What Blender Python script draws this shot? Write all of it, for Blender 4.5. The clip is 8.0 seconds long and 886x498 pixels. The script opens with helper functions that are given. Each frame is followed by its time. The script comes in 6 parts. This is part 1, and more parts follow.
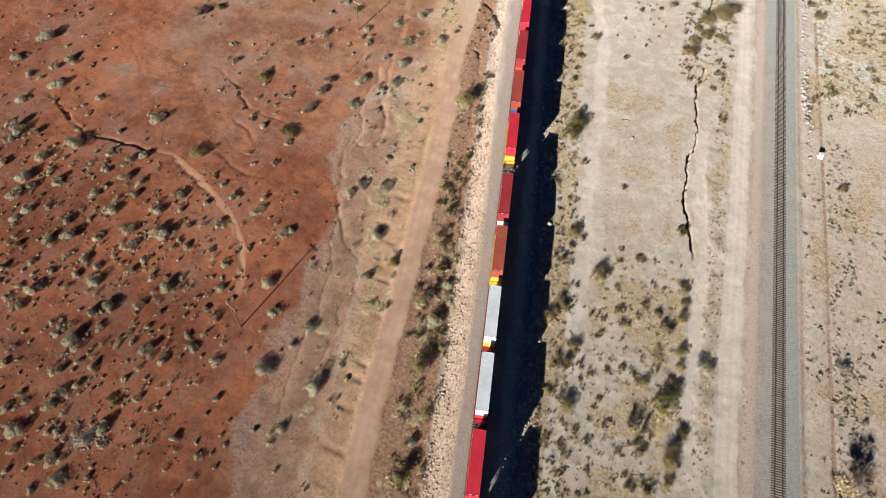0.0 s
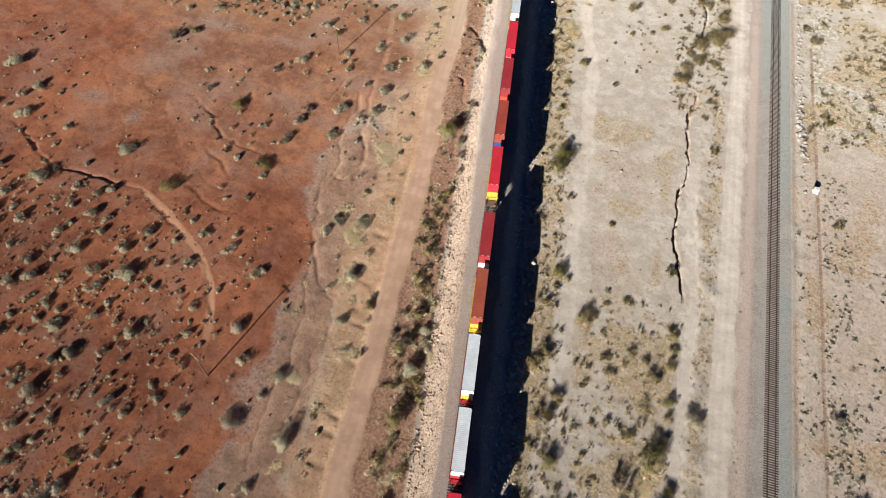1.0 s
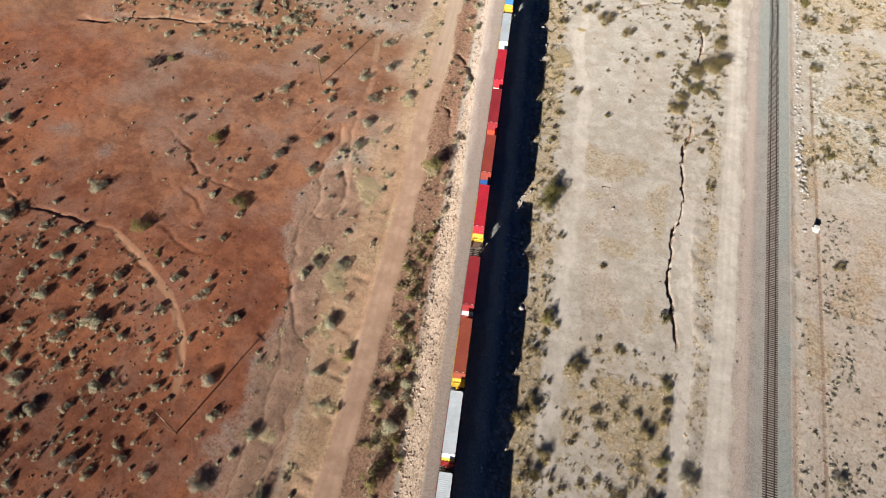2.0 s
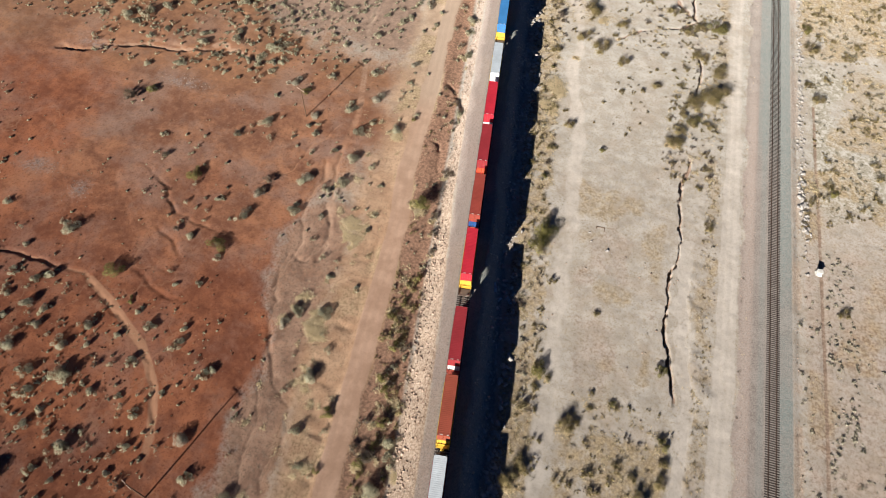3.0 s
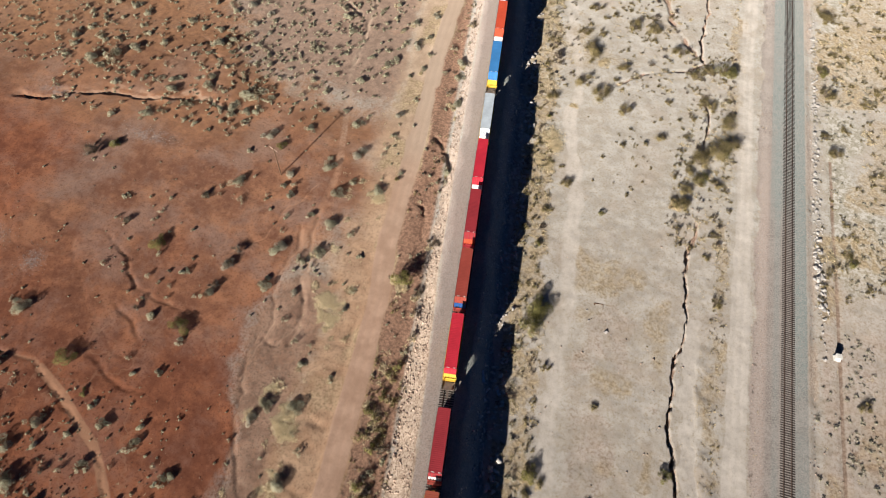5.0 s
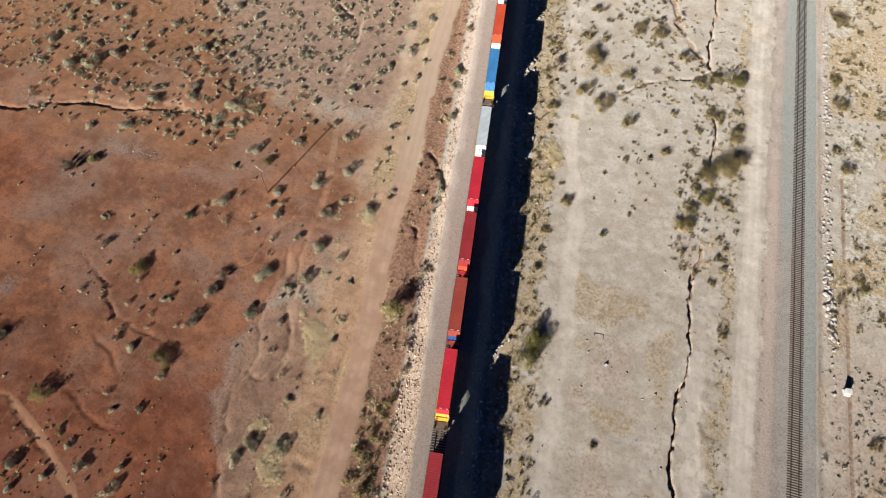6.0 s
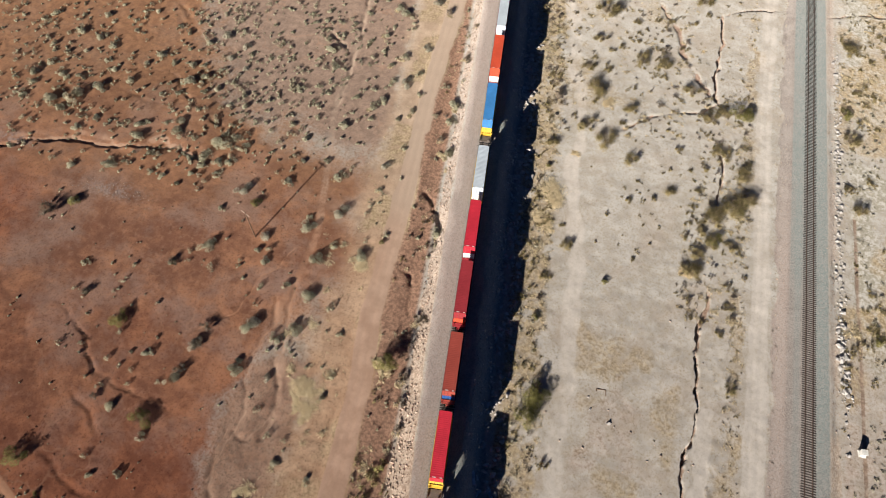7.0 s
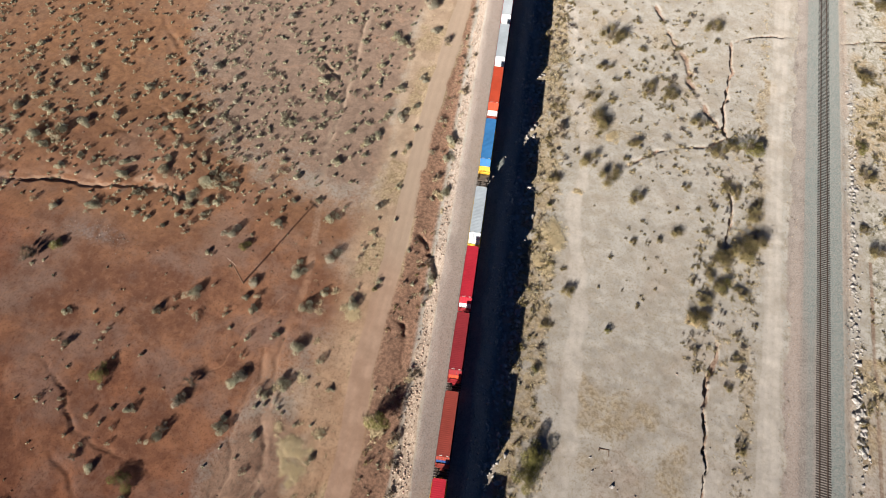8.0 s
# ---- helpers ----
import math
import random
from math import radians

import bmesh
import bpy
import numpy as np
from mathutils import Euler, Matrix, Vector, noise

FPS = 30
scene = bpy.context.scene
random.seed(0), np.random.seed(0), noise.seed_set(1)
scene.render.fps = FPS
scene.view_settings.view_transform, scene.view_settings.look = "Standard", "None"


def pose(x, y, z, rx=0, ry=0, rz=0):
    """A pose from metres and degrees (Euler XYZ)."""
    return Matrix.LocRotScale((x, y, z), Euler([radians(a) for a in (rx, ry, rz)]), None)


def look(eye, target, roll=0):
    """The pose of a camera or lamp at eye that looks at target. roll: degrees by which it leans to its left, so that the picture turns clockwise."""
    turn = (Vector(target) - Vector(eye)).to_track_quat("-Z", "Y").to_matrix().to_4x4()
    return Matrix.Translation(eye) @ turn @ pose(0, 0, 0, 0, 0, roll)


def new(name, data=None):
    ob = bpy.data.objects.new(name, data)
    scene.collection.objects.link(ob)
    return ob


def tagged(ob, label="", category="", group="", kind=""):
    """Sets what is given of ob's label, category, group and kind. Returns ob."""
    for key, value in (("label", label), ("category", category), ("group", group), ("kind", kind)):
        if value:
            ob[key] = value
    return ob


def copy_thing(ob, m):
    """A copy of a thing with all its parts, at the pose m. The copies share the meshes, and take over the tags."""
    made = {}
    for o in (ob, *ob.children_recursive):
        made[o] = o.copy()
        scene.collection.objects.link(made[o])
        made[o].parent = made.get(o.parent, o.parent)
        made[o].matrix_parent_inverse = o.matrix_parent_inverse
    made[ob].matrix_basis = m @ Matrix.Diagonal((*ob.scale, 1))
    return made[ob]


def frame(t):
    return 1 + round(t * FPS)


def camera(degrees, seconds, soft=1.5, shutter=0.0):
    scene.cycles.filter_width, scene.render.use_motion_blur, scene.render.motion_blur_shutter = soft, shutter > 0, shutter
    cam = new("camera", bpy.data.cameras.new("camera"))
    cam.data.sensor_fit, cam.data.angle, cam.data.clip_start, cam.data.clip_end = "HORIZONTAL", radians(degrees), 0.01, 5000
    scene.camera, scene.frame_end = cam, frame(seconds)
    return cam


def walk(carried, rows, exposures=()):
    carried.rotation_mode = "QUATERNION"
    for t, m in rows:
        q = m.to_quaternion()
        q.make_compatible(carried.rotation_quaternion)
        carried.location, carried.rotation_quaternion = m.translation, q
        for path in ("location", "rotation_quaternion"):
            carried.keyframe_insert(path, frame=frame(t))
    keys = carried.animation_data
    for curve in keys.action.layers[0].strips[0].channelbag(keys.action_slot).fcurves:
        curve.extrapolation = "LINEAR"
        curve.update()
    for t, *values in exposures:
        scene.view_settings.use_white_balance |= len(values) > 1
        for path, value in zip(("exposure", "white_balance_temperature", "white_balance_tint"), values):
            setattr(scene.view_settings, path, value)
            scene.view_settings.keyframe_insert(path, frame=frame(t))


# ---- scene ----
cam = camera(67.1, 8.0, soft=1.0)
PATH = [
    (0, (5.280, -22.175, 132.941), (-8.12, 30.83, 49.24), 1.9),
    (0.5, (5.891, -16.008, 132.827), (-7.31, 37.04, 49.03), 2.1),
    (1, (6.367, -9.917, 132.447), (-6.78, 43.28, 48.80), 2.3),
    (1.5, (6.712, -3.669, 132.130), (-6.39, 49.63, 48.58), 2.3),
    (3, (6.425, 15.183, 132.000), (-6.82, 68.73, 48.55), 2.3),
    (3.5, (5.886, 21.463, 131.984), (-7.41, 75.01, 48.58), 2.3),
    (4, (5.196, 27.561, 131.887), (-8.20, 81.31, 48.59), 2.3),
    (4.5, (4.463, 33.462, 131.645), (-8.99, 87.41, 48.54), 2.3),
    (4.7, (4.205, 35.699, 131.657), (-9.19, 89.20, 48.26), 2.2),
    (5.8, (1.826, 49.887, 131.616), (-10.42, 99.34, 45.57), 2.4),
    (6, (1.387, 52.425, 131.701), (-10.81, 101.72, 45.55), 2.4),
    (6.5, (0.312, 58.658, 131.574), (-11.94, 107.91, 45.42), 2.3),
    (7, (-0.757, 64.815, 131.365), (-13.11, 114.02, 45.22), 2.2),
    (7.5, (-1.500, 70.968, 131.307), (-14.20, 120.07, 45.11), 1.8),
    (8, (-2.078, 77.397, 131.165), (-15.18, 126.15, 44.87), 1.3),
]
walk(cam, [(t, look(e, a, r)) for t, e, a, r in PATH])

# ---- light ----
SUN_ELEV, SUN_AZ = 21.0, 196.8  # degrees; azimuth clockwise from +y
world = bpy.data.worlds.new("sky")
scene.world = world
world.use_nodes = True
wn = world.node_tree.nodes
sky = wn.new("ShaderNodeTexSky")
sky.sky_type, sky.sun_disc = "NISHITA", False
sky.air_density, sky.dust_density, sky.ozone_density = 0.3, 0.0, 9.0
sky.sun_elevation, sky.sun_rotation = radians(SUN_ELEV), radians(SUN_AZ)
world.node_tree.links.new(sky.outputs[0], wn["Background"].inputs[0])
wn["Background"].inputs[1].default_value = 0.035
sun_data = bpy.data.lights.new("sun", "SUN")
sun_data.energy, sun_data.angle, sun_data.color = 5.0, radians(0.5), (1.0, 0.95, 0.88)
sun = new("sun", sun_data)
sun_dir = Vector((math.sin(radians(SUN_AZ)) * math.cos(radians(SUN_ELEV)), math.cos(radians(SUN_AZ)) * math.cos(radians(SUN_ELEV)), math.sin(radians(SUN_ELEV))))
sun.matrix_world = look(sun_dir * 300, (0, 0, 0))
scene.view_settings.exposure = 0.8


# ---- materials ----
class Nodes:
    """A short hand for node trees."""

    def __init__(self, name):
        self.mat = bpy.data.materials.new(name)
        self.mat.use_nodes = True
        self.t = self.mat.node_tree
        self.bsdf = self.t.nodes["Principled BSDF"]

    def put(self, socket, value):
        if hasattr(value, "is_linked"):
            self.t.links.new(value, socket)
        elif isinstance(value, (tuple, list)):
            socket.default_value = (*value, 1.0) if len(value) == 3 and socket.type == "RGBA" else value
        else:
            socket.default_value = value

    def noise(self, vec, scale, detail=4.0, rough=0.6):
        n = self.t.nodes.new("ShaderNodeTexNoise")
        self.put(n.inputs["Vector"], vec)
        n.inputs["Scale"].default_value, n.inputs["Detail"].default_value, n.inputs["Roughness"].default_value = scale, detail, rough
        return n.outputs["Fac"]

    def cells(self, vec, scale, out="Color"):
        n = self.t.nodes.new("ShaderNodeTexVoronoi")
        self.put(n.inputs["Vector"], vec)
        n.inputs["Scale"].default_value = scale
        return n.outputs[out]

    def math(self, op, a, b=0.0, clamp=False):
        n = self.t.nodes.new("ShaderNodeMath")
        n.operation, n.use_clamp = op, clamp
        self.put(n.inputs[0], a)
        self.put(n.inputs[1], b)
        return n.outputs[0]

    def ramp(self, v, lo, hi, a=0.0, b=1.0):
        n = self.t.nodes.new("ShaderNodeMapRange")
        n.interpolation_type = "SMOOTHSTEP"
        for i, x in enumerate((v, lo, hi, a, b)):
            self.put(n.inputs[i], x)
        return n.outputs[0]

    def mix(self, f, a, b, kind="MIX"):
        n = self.t.nodes.new("ShaderNodeMix")
        n.data_type, n.blend_type = "RGBA", kind
        self.put(n.inputs[0], f)
        self.put(n.inputs[6], a)
        self.put(n.inputs[7], b)
        return n.outputs[2]

    def coords(self, kind="Object"):
        return self.t.nodes.new("ShaderNodeTexCoord").outputs[kind]

    def attr(self, name):
        n = self.t.nodes.new("ShaderNodeAttribute")
        n.attribute_name = name
        s = self.t.nodes.new("ShaderNodeSeparateColor")
        self.t.links.new(n.outputs["Color"], s.inputs[0])
        return s.outputs[0], s.outputs[1], s.outputs[2], n.outputs["Alpha"]

    def island(self):
        return self.t.nodes.new("ShaderNodeNewGeometry").outputs["Random Per Island"]

    def chance(self):
        return self.t.nodes.new("ShaderNodeObjectInfo").outputs["Random"]

    def bump(self, height, strength, distance):
        n = self.t.nodes.new("ShaderNodeBump")
        n.inputs["Strength"].default_value, n.inputs["Distance"].default_value = strength, distance
        self.put(n.inputs["Height"], height)
        self.t.links.new(n.outputs[0], self.bsdf.inputs["Normal"])

    def done(self, colour, rough=0.9, metal=0.0, spec=0.3, matt=0.3):
        self.put(self.bsdf.inputs["Base Color"], colour)
        self.put(self.bsdf.inputs["Roughness"], rough)
        self.put(self.bsdf.inputs["Diffuse Roughness"], matt)
        self.put(self.bsdf.inputs["Metallic"], metal)
        self.put(self.bsdf.inputs["Specular IOR Level"], spec)
        return self.mat


def plain(name, colour, rough=0.8, metal=0.0, spread=0.35, scale=1.5, spec=0.3, island=0.0):
    """Weathered paint, stone or wood: one colour, varied by grain, stains and, where asked, piece by piece."""
    k = Nodes(name)
    p = k.coords()
    v = k.math("ADD", k.math("MULTIPLY", k.noise(p, scale), 0.6), k.math("MULTIPLY", k.noise(p, scale * 9), 0.4))
    dark = tuple(c * (1 - spread) for c in colour)
    light = tuple(min(1, c * (1 + spread * 0.7)) for c in colour)
    c = k.mix(k.ramp(v, 0.3, 0.7), dark, light)
    if island:
        r = k.math("ADD", 1 - island, k.math("MULTIPLY", k.island(), 2 * island))
        c = k.mix(1.0, c, r, "MULTIPLY")
    k.bump(k.noise(p, scale * 9), 0.3, 0.03)
    return k.done(c, rough, metal, spec)


def leafage(name, dark, light, tip):
    """Leaves and twigs, each clump of its own shade."""
    k = Nodes(name)
    r = k.island()
    c = k.mix(k.ramp(r, 0.0, 0.75), dark, light)
    c = k.mix(k.ramp(r, 0.78, 0.95), c, tip)
    c = k.mix(k.math("MULTIPLY", k.chance(), 0.35), c, tip)
    return k.done(c, 0.85, 0.0, 0.2, 0.6)


def ground_material():
    k = Nodes("desert_ground")
    p = k.coords()
    red, grey, sand, straw = k.attr("soil")
    road, ballast, riprap, trail = k.attr("work")
    big, mid = k.noise(p, 0.035, 3), k.noise(p, 0.22, 5, 0.65)
    fine, grit = k.noise(p, 1.6, 5, 0.7), k.noise(p, 9.0, 3, 0.7)

    def edge(m, soft=0.55):
        """A mask whose rim is frayed by the noise."""
        v = k.math("ADD", m, k.math("MULTIPLY", k.math("SUBTRACT", k.math("ADD", k.math("MULTIPLY", mid, 0.5), k.math("MULTIPLY", fine, 0.5)), 0.5), 1.1))
        return k.ramp(v, 0.5 - soft / 2, 0.5 + soft / 2)

    orange, brush, scrub, deep = k.attr("cover")
    rut, green, rosy, ochre = k.attr("marks")
    speck, blot = k.noise(p, 3.2, 3, 0.75), k.noise(p, 0.7, 4, 0.7)
    # pale dry soil with worn grass
    c = k.mix(k.ramp(mid, 0.38, 0.62), (0.385, 0.340, 0.288), (0.474, 0.430, 0.378))
    c = k.mix(k.math("MULTIPLY", k.ramp(k.noise(p, 0.09, 5, 0.65), 0.46, 0.66), 0.45), c, (0.385, 0.305, 0.238))
    c = k.mix(k.math("MULTIPLY", k.ramp(blot, 0.48, 0.68), 0.4), c, (0.355, 0.295, 0.215))
    c = k.mix(k.math("MULTIPLY", k.ramp(fine, 0.48, 0.66), 0.5), c, (0.285, 0.228, 0.15))
    c = k.mix(k.math("MULTIPLY", k.ramp(speck, 0.59, 0.70), 0.5), c, (0.15, 0.11, 0.07))
    c = k.mix(k.math("MULTIPLY", ochre, 0.8), c, k.mix(1.0, c, (0.95, 0.98, 1.0), "MULTIPLY"))  # greyer soil in the north
    # whitish scrubland
    w = k.mix(k.ramp(blot, 0.42, 0.58), (0.50, 0.465, 0.41), (0.33, 0.30, 0.24))
    w = k.mix(k.math("MULTIPLY", k.ramp(fine, 0.48, 0.62), 0.7), w, (0.22, 0.19, 0.13))
    c = k.mix(edge(scrub), c, w)
    # grey brown flat
    g = k.mix(k.ramp(mid, 0.35, 0.65), (0.255, 0.152, 0.106), (0.395, 0.25, 0.174))
    g = k.mix(k.math("MULTIPLY", k.ramp(blot, 0.5, 0.65), 0.5), g, (0.34, 0.24, 0.175))
    g = k.mix(k.math("MULTIPLY", k.ramp(fine, 0.48, 0.64), 0.55), g, (0.155, 0.108, 0.08))
    g = k.mix(k.math("MULTIPLY", k.ramp(speck, 0.55, 0.69), 0.4), g, (0.10, 0.068, 0.048))
    g = k.mix(k.math("MULTIPLY", ochre, 0.6), g, k.mix(k.ramp(blot, 0.4, 0.6), (0.325, 0.245, 0.19), (0.215, 0.16, 0.125)))
    c = k.mix(edge(grey, 0.5), c, g)
    # red earth
    r = k.mix(k.ramp(k.math("ADD", k.math("MULTIPLY", big, 0.55), k.math("MULTIPLY", mid, 0.45)), 0.42, 0.60), (0.203, 0.093, 0.057), (0.39, 0.190, 0.106))
    r = k.mix(k.math("MULTIPLY", k.ramp(k.noise(p, 0.06, 5, 0.7), 0.45, 0.64), 0.75), r, (0.305, 0.198, 0.152))
    r = k.mix(k.math("MULTIPLY", k.ramp(blot, 0.5, 0.66), 0.4), r, (0.355, 0.195, 0.125))
    r = k.mix(k.math("MULTIPLY", k.ramp(fine, 0.49, 0.66), 0.5), r, (0.155, 0.065, 0.040))
    r = k.mix(k.math("MULTIPLY", k.ramp(speck, 0.56, 0.70), 0.42), r, (0.085, 0.04, 0.028))
    r = k.mix(deep, r, k.mix(1.0, r, (0.94, 0.735, 0.67), "MULTIPLY"))
    r = k.mix(k.math("MULTIPLY", ochre, 0.62), r, k.mix(k.ramp(blot, 0.4, 0.6), (0.315, 0.175, 0.092), (0.20, 0.108, 0.06)))
    r = k.mix(k.math("MULTIPLY", k.math("MULTIPLY", rosy, k.ramp(k.math("ADD", blot, k.math("MULTIPLY", mid, 0.6)), 0.62, 0.92)), 0.8), r, k.mix(k.ramp(fine, 0.35, 0.65), (0.36, 0.30, 0.275), (0.22, 0.165, 0.14)))  # patches of grey gravel
    c = k.mix(edge(red, 0.65), c, r)
    rill = k.math("ABSOLUTE", k.math("SUBTRACT", k.noise(p, 0.045, 5, 0.55), 0.5))
    rill = k.math("MULTIPLY", k.ramp(rill, 0.0, 0.011, 1.0, 0.0), k.ramp(k.noise(p, 0.03, 2), 0.40, 0.55))
    c = k.mix(k.math("MULTIPLY", k.math("MULTIPLY", rill, k.math("MAXIMUM", red, grey)), 0.3), c, (0.40, 0.225, 0.14))
    o = k.mix(k.ramp(mid, 0.35, 0.65), (0.385, 0.220, 0.125), (0.515, 0.325, 0.195))
    o = k.mix(k.math("MULTIPLY", k.ramp(fine, 0.48, 0.64), 0.55), o, (0.235, 0.14, 0.085))
    o = k.mix(k.math("MULTIPLY", k.ramp(speck, 0.57, 0.68), 0.5), o, (0.12, 0.07, 0.045))
    o = k.mix(k.math("MULTIPLY", ochre, 0.7), o, k.mix(k.ramp(mid, 0.35, 0.65), (0.36, 0.265, 0.185), (0.46, 0.35, 0.25)))
    c = k.mix(k.math("MULTIPLY", edge(orange, 0.9), 0.85), c, o)
    c = k.mix(k.math("MULTIPLY", edge(straw), k.ramp(blot, 0.36, 0.58, 0.35, 0.85)), c, k.mix(k.ramp(fine, 0.38, 0.58), (0.47, 0.365, 0.225), (0.26, 0.19, 0.11)))
    c = k.mix(k.math("MULTIPLY", edge(sand, 0.4), k.ramp(fine, 0.40, 0.62, 0.95, 0.6)), c, k.mix(k.ramp(mid, 0.35, 0.65), (0.462, 0.412, 0.358), (0.52, 0.467, 0.41)))
    dust = k.mix(k.ramp(mid, 0.35, 0.65), (0.405, 0.26, 0.18), (0.50, 0.335, 0.24))
    # on red earth this tone also paints the sunlit scarp and gully banks
    dust = k.mix(red, dust, (0.42, 0.225, 0.135))
    dust = k.mix(k.math("MULTIPLY", ochre, 0.85), dust, (0.42, 0.325, 0.245))
    c = k.mix(edge(road, 0.45), c, dust)
    c = k.mix(k.math("MULTIPLY", k.math("MULTIPLY", rut, k.ramp(mid, 0.3, 0.6)), 0.5), c, k.mix(1.0, c, (1.16, 1.15, 1.14), "MULTIPLY"))
    c = k.mix(edge(brush, 0.7), c, k.mix(k.ramp(fine, 0.38, 0.62), (0.375, 0.225, 0.15), (0.205, 0.12, 0.083)))
    c = k.mix(edge(trail, 0.4), c, k.mix(k.ramp(fine, 0.35, 0.65), (0.30, 0.21, 0.15), (0.20, 0.14, 0.105)))
    gravel = k.cells(p, 3.4)
    rubble = k.mix(k.ramp(gravel, 0.1, 0.85), (0.33, 0.24, 0.175), (0.56, 0.445, 0.345))
    rubble = k.mix(k.math("MULTIPLY", ochre, 0.7), rubble, k.mix(k.ramp(gravel, 0.1, 0.85), (0.34, 0.275, 0.23), (0.46, 0.39, 0.335)))
    c = k.mix(edge(riprap, 0.7), c, rubble)
    stone = k.mix(k.ramp(mid, 0.35, 0.65), (0.24, 0.202, 0.177), (0.318, 0.276, 0.243))
    stone = k.mix(k.math("MULTIPLY", green, k.ramp(big, 0.30, 0.5, 0.4, 0.95)), stone, (0.215, 0.25, 0.235))
    stone = k.mix(k.math("MULTIPLY", rosy, 0.8), stone, (0.35, 0.275, 0.235))
    stone = k.mix(k.math("MULTIPLY", k.ramp(k.cells(p, 4.5), 0.15, 0.9), 0.55), stone, (0.42, 0.375, 0.335))
    stone = k.mix(k.math("MULTIPLY", k.ramp(speck, 0.5, 0.68), 0.5), stone, (0.12, 0.10, 0.09))
    c = k.mix(edge(ballast, 0.5), c, stone)
    c = k.mix(k.math("MULTIPLY", k.ramp(grit, 0.5, 0.70), 0.22), c, (0.08, 0.06, 0.042))
    k.bump(k.math("ADD", fine, k.math("MULTIPLY", grit, 0.6)), 0.42, 0.09)
    return k.done(c, 0.95, 0.0, 0.1, 1.0)


GROUND = ground_material()
RAIL = plain("worn_rail_steel", (0.16, 0.11, 0.085), 0.5, 0.5)
TIE = plain("weathered_tie_timber", (0.043, 0.034, 0.03), 0.9, 0.0, 0.4, 2.0, 0.2, 0.35)
ROCK = plain("pale_pink_stone", (0.435, 0.325, 0.25), 0.9, 0.0, 0.35, 1.2, 0.2, 0.5)
BOULDER = plain("white_limestone", (0.43, 0.395, 0.36), 0.9, 0.0, 0.3, 0.9, 0.2, 0.2)
CLOD = plain("hard_red_clods", (0.17, 0.085, 0.052), 0.95, 0.0, 0.35, 1.2, 0.2, 0.4)
PEBBLE = plain("dark_desert_stone", (0.20, 0.125, 0.085), 0.9, 0.0, 0.4, 1.2, 0.2, 0.5)
CONCRETE = plain("pale_concrete", (0.72, 0.69, 0.62), 0.85)
POLE = plain("pole_timber", (0.15, 0.085, 0.05), 0.9, 0.0, 0.4, 3.0)
CROSSARM = plain("bleached_arm_timber", (0.62, 0.45, 0.34), 0.9, 0.0, 0.3, 3.0)
INSULATOR = plain("brown_insulator_glaze", (0.10, 0.045, 0.03), 0.3)
OUTCROP = plain("grey_desert_stone", (0.31, 0.255, 0.215), 0.9, 0.0, 0.35, 1.2, 0.2, 0.35)
SHEET = plain("weathered_plastic_sheet", (0.55, 0.62, 0.68), 0.5, 0.0, 0.25, 1.0)
RUBBER = plain("black_rubber", (0.02, 0.02, 0.022), 0.8)
STEEL = plain("grimy_dark_steel", (0.07, 0.055, 0.045), 0.7, 0.3, 0.5)
CASTING = plain("worn_casting_steel", (0.20, 0.16, 0.13), 0.6, 0.4)
WOOD = plain("dead_wood", (0.27, 0.20, 0.145), 0.95, 0.0, 0.35, 4.0, 0.2, 0.25)
TWIG = plain("grey_twigs", (0.21, 0.16, 0.10), 0.95, 0.0, 0.35, 4.0, 0.2, 0.3)
LEAF = {
    "sage": leafage("sage_leaves", (0.25, 0.23, 0.145), (0.45, 0.42, 0.285), (0.56, 0.515, 0.37)),
    "creosote": leafage("creosote_leaves", (0.11, 0.098, 0.03), (0.21, 0.185, 0.055), (0.31, 0.27, 0.10)),
    "straw": leafage("dry_straw", (0.56, 0.44, 0.25), (0.72, 0.58, 0.355), (0.80, 0.675, 0.455)),
    "bare": leafage("bare_brush", (0.12, 0.09, 0.068), (0.23, 0.18, 0.135), (0.35, 0.28, 0.21)),
    "pale": leafage("pale_brush", (0.27, 0.245, 0.175), (0.41, 0.37, 0.275), (0.53, 0.48, 0.37)),
    "mesquite": leafage("mesquite_twigs", (0.15, 0.115, 0.048), (0.30, 0.235, 0.105), (0.42, 0.34, 0.18)),
}
PAINT = {
    "red": (0.58, 0.03, 0.05), "crimson": (0.34, 0.035, 0.042), "brown": (0.35, 0.065, 0.045), "rust": (0.36, 0.085, 0.05),
    "orange": (0.64, 0.09, 0.04), "white": (0.64, 0.68, 0.70), "grey": (0.52, 0.57, 0.60), "blue": (0.06, 0.24, 0.53),
    "yellow": (0.76, 0.50, 0.07), "cream": (0.78, 0.76, 0.70), "navy": (0.02, 0.09, 0.28),
}
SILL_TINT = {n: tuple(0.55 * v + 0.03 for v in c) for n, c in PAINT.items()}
PAINT = {n: plain(n + "_container_paint", c, 0.5, 0.0, 0.16, 0.5, 0.4) for n, c in PAINT.items()}


# ---- helpers for meshes ----
def mesh_of(name, verts, faces, material, smooth=False):
    me = bpy.data.meshes.new(name)
    verts = np.asarray(verts, dtype=np.float32)
    faces = np.asarray(faces, dtype=np.int32)
    n = faces.shape[1]
    me.vertices.add(len(verts))
    me.vertices.foreach_set("co", verts.ravel())
    me.loops.add(faces.size)
    me.loops.foreach_set("vertex_index", faces.ravel())
    me.polygons.add(len(faces))
    me.polygons.foreach_set("loop_start", np.arange(0, faces.size, n, dtype=np.int32))
    if smooth:
        me.polygons.foreach_set("use_smooth", np.ones(len(faces), dtype=bool))
    me.update(calc_edges=True)
    me.materials.append(material)
    return me


